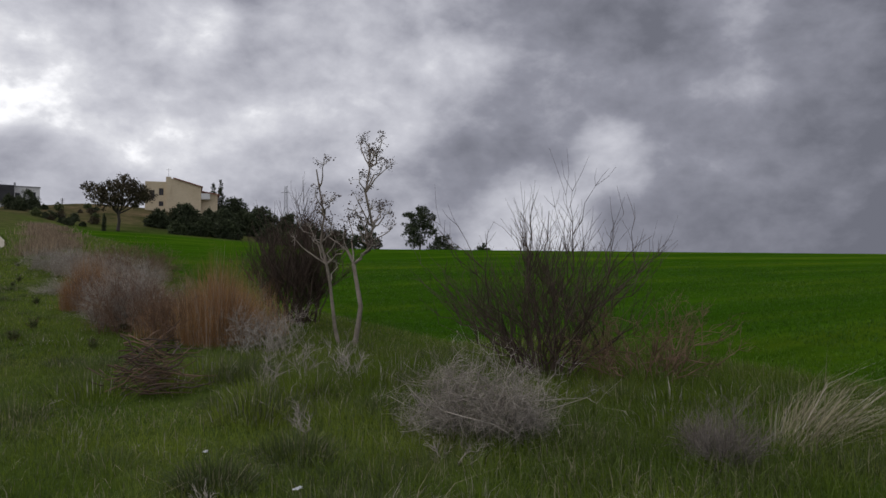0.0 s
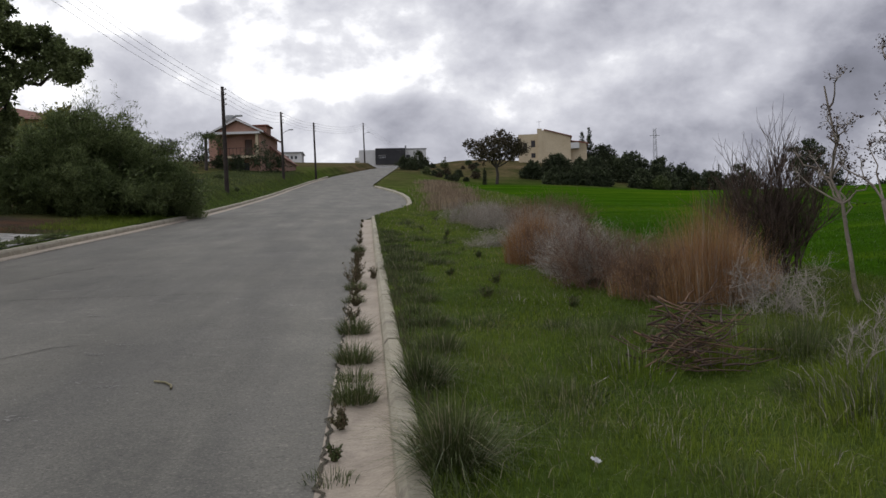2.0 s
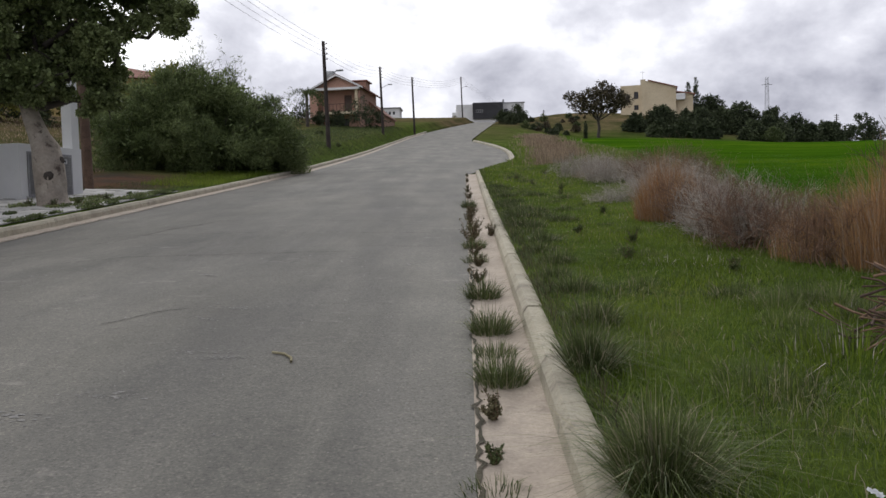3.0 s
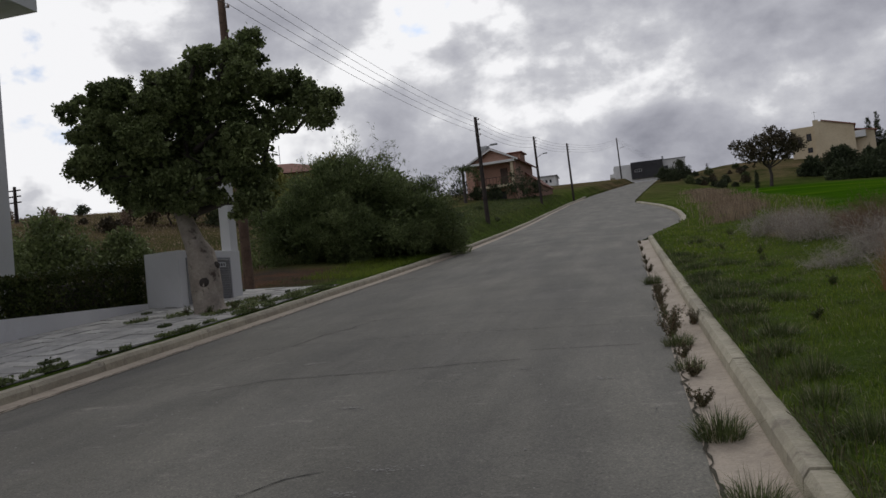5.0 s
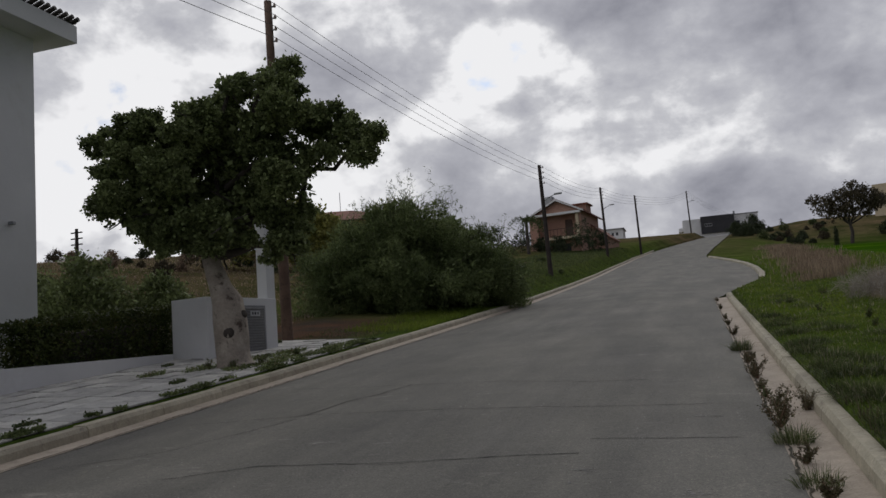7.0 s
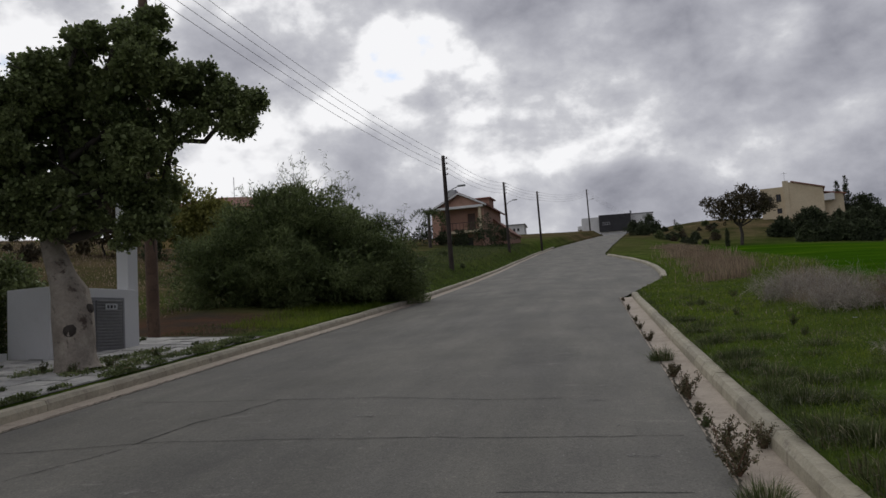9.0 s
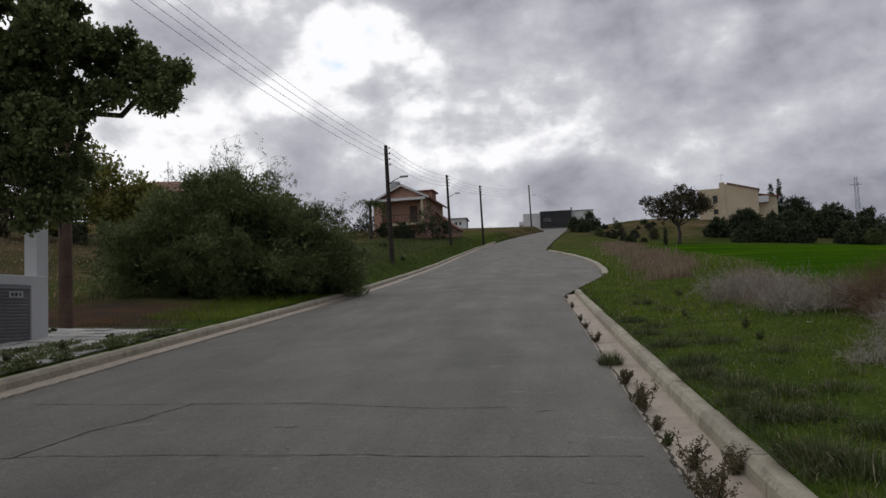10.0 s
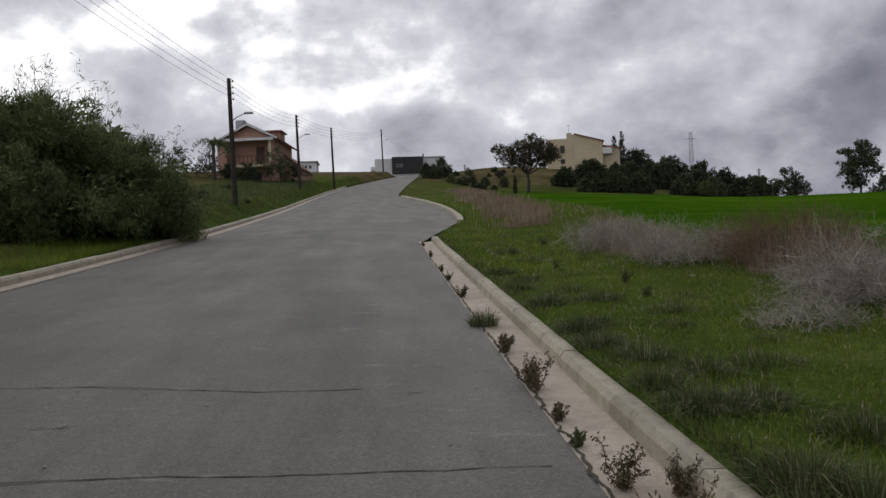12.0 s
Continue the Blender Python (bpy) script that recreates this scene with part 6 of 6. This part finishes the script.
# ---- grass ----
def verge_grass():
    """The mown-looking verge: short blades, denser where the walk passes nearest."""
    rng = np.random.default_rng(500)
    blades = []
    for y0, y1, dens, h0, h1, w in ((-1, 4, 2200, 0.05, 0.13, 0.0045), (4, 9, 3000, 0.04, 0.11, 0.0045), (9, 15, 2400, 0.03, 0.075, 0.0065), (15, 24, 1600, 0.025, 0.07, 0.009), (24, 42, 380, 0.04, 0.11, 0.022), (42, 70, 70, 0.08, 0.22, 0.045)):
        x1 = 8.4 if y0 < 9 else 6.6
        n = int((y1 - y0) * (x1 - 0.6) * dens)
        x, y = rng.uniform(0.46, x1, n), rng.uniform(y0, y1, n)
        x = x + np.maximum(right_edge(y), 0)
        q = np.array([noise.noise((a * 0.9, b * 0.9, 3.0)) for a, b in zip(x[::8], y[::8])]).repeat(8)[:n]
        q = np.pad(q, (0, n - len(q)), mode="edge") if len(q) < n else q
        keep = rng.uniform(0, 1, n) < np.clip(0.75 + 0.6 * q, 0.25, 1)
        x, y, q = x[keep], y[keep], q[keep]
        deep = (1 + 0.8 * smooth(2.2, 4.2, x) * smooth(13, 8, y)) * (1 - 0.7 * np.exp(-((x - 2.55) ** 2 + (y - 6.9) ** 2) / 0.35))
        hh = rng.uniform(h0, h1, len(x)) * deep
        blades.append((np.stack([x, y, ground_z(x, y) - 0.01], 1), hh, np.full(len(x), w)))
    base = np.concatenate([b[0] for b in blades])
    hh, ww = np.concatenate([b[1] for b in blades]), np.concatenate([b[2] for b in blades])
    tone = np.array([noise.noise((a * 0.7, b * 0.7, 9.0)) for a, b in base[::6, :2]]).repeat(6)[:len(base)]
    tone = np.pad(tone, (0, len(base) - len(tone)), mode="edge")
    kind = rng.uniform(-0.6, 0.6, len(base)) * 0.6 + tone
    hh = hh * (1 + 0.45 * np.clip(kind, 0, 0.5))
    for pick, m, label in ((kind < 0.24, "grass_blade", "short green grass of the roadside verge"), ((kind >= 0.24) & (kind < 0.60), "tuft_blade", "coarser grey green grass of the verge"), (kind >= 0.60, "straw", "dry straw blades in the verge")):
        v, f = blade_mesh(rng, base[pick], hh[pick], ww[pick], 0.85)
        tagged(mesh_thing("grass", quick_mesh("grass", v, f), m, None, label), category="grass", kind="stuff")


def crop_grass():
    rng = np.random.default_rng(501)
    n = 150000
    r = 7 + 34 * rng.uniform(0, 1, n) ** 1.3
    th = np.radians(rng.uniform(12, 95, n))
    x, y = 0.5 + r * np.sin(th), 2 + r * np.cos(th)
    ok = x > 6.3 + 0.02 * y + 0.5 * np.sin(y * 0.5)
    x, y, r = x[ok], y[ok], r[ok]
    v, f = blade_mesh(rng, np.stack([x, y, ground_z(x, y) - 0.01], 1), rng.uniform(0.03, 0.08, len(x)) * np.interp(r, [20, 41], [1, 0.4]), 0.005 + r * 0.0005, 0.9)
    tagged(mesh_thing("crop", quick_mesh("crop", v, f), "crop_blade", None, "young bright green cereal crop in the field"), category="crop", kind="stuff")


def bank_grass():
    """Grass of the village side: under the big bush, the bank up to the houses and the dry slope."""
    rng = np.random.default_rng(502)
    n = 5500
    x, y = -8.0 - 2.2 * rng.uniform(0, 1, n) ** 1.3, rng.uniform(28.0, 36.5, n)
    v, f = blade_mesh(rng, np.stack([x, y, ground_z(x, y) - 0.01], 1), rng.uniform(0.06, 0.26, n), 0.010, 0.6)
    tagged(mesh_thing("grass", quick_mesh("grass", v, f), "grass_blade", None, "long bright green grass under the big bush"), category="grass", kind="stuff")
    base, hh, ww = [], [], []
    for x0, x1, y0, y1, n, h0, h1, w in ((-11, -8.1, 26.4, 29, 1500, 0.03, 0.08, 0.012), (-14, -7.4, 39, 60, 16000, 0.04, 0.15, 0.02), (-16, -6.5, 60, 110, 14000, 0.06, 0.2, 0.04)):
        x, y = rng.uniform(x0, x1, n), rng.uniform(y0, y1, n)
        ok = x < left_edge(y) - KERB_L - 0.05
        x, y = x[ok], y[ok]
        base.append(np.stack([x, y, ground_z(x, y) - 0.01], 1))
        hh.append(rng.uniform(h0, h1, len(x)))
        ww.append(np.full(len(x), w))
    v, f = blade_mesh(rng, np.concatenate(base), np.concatenate(hh), np.concatenate(ww), 0.4)
    tagged(mesh_thing("grass", quick_mesh("grass", v, f), "weed_leaf", None, "rough green grass on the bank behind the kerb"), category="grass", kind="stuff")
    n = 26000
    x, y = rng.uniform(-48, -13, n), rng.uniform(27, 75, n)
    v, f = blade_mesh(rng, np.stack([x, y, ground_z(x, y) - 0.02], 1), rng.uniform(0.04, 0.22, n), rng.uniform(0.03, 0.06, n), 0.8)
    tagged(mesh_thing("dry_grass", quick_mesh("dry_grass", v, f), "dull_grass", None, "dry brown grass on the hillside"), category="dry grass", kind="stuff")


verge_grass()
crop_grass()
bank_grass()


def arching_grass():
    """Long pale grass stems blown over beside the spiky bush."""
    rng = np.random.default_rng(510)
    for n, (x, y, h) in enumerate(((6.0, 3.75, 0.85), (6.5, 3.95, 0.85), (2.9, 3.5, 0.5))):
        blade_clump("arching_grass", x, y, h, 0.2, 200 if n < 2 else 60, "straw", "long pale grass stems arching over in the wind", 511 + n, 0.005, 1.0, (1.2, -0.6), "grass tuft")


arching_grass()


for n, (x, y, h, c) in enumerate(((3.2, 6.6, 0.42, 700), (3.65, 6.9, 0.45, 800), (2.95, 6.1, 0.36, 500), (4.9, 5.5, 0.40, 700), (5.3, 5.7, 0.42, 700), (4.7, 6.2, 0.40, 600), (6.3, 5.1, 0.36, 600), (5.7, 4.6, 0.34, 600), (2.0, 7.3, 0.32, 400), (3.1, 7.9, 0.42, 600), (4.4, 7.0, 0.4, 600), (4.9, 7.4, 0.42, 600), (6.9, 5.0, 0.34, 500))):
    blade_clump("grass_clump", x, y, h, 0.34, c, "grass_blade", "lush green clump of long grass", 540 + n, 0.007, 0.6, group="long grass clumps")


def kerb_fringe():
    """Grass and brown weed that hang over the kerb."""
    rng = np.random.default_rng(560)
    for m, n, y0, y1, h0, h1, label in (("dark_tuft", 3200, 2.5, 16, 0.05, 0.16, "dark grass hanging over the kerb"), ("brown_weed", 700, 6, 15, 0.08, 0.2, "brown weed stems along the kerb"), ("dark_tuft", 2200, 16, 35, 0.04, 0.12, "dark grass along the far kerb")):
        y = rng.uniform(y0, y1, n)
        x = 0.46 + np.abs(rng.normal(0, 0.11, n))
        keep = np.array([noise.noise((1.0, b * 1.1, 2.0)) for b in y]) > -0.15
        x, y = x[keep], y[keep]
        v, f = blade_mesh(rng, np.stack([x, y, ground_z(x, y) - 0.01], 1), rng.uniform(h0, h1, len(x)), 0.005 + 0.0003 * y, 0.7, (-0.5, 0))
        tagged(mesh_thing("grass", quick_mesh("grass", v, f), m, None, label), category="grass", kind="stuff")


kerb_fringe()

rng_t = random.Random(17)
for n in range(95):
    x, y = rng_t.uniform(1.0, 6.2), rng_t.uniform(2.6, 9.0)
    kind = rng_t.choice(("dark_tuft", "tuft_blade", "dark_tuft", "grass_blade"))
    blade_clump("grass_tuft", x, y, rng_t.uniform(0.16, 0.36), rng_t.uniform(0.16, 0.36), 520, kind, "fresh green tuft of fine grass" if kind == "grass_blade" else "spiky grey green tuft of grass", 600 + n, 0.0036, 0.8, group="grass tufts")
for n in range(60):
    x, y = rng_t.uniform(1.0, 4.4), rng_t.uniform(9.0, 28.0)
    kind = rng_t.choice(("dark_tuft", "tuft_blade", "grass_blade"))
    blade_clump("grass_tuft", x, y, rng_t.uniform(0.10, 0.22), rng_t.uniform(0.14, 0.34), 420, kind, "fresh green tuft of fine grass" if kind == "grass_blade" else "spiky grey green tuft of grass", 720 + n, 0.006, 0.9, group="grass tufts")
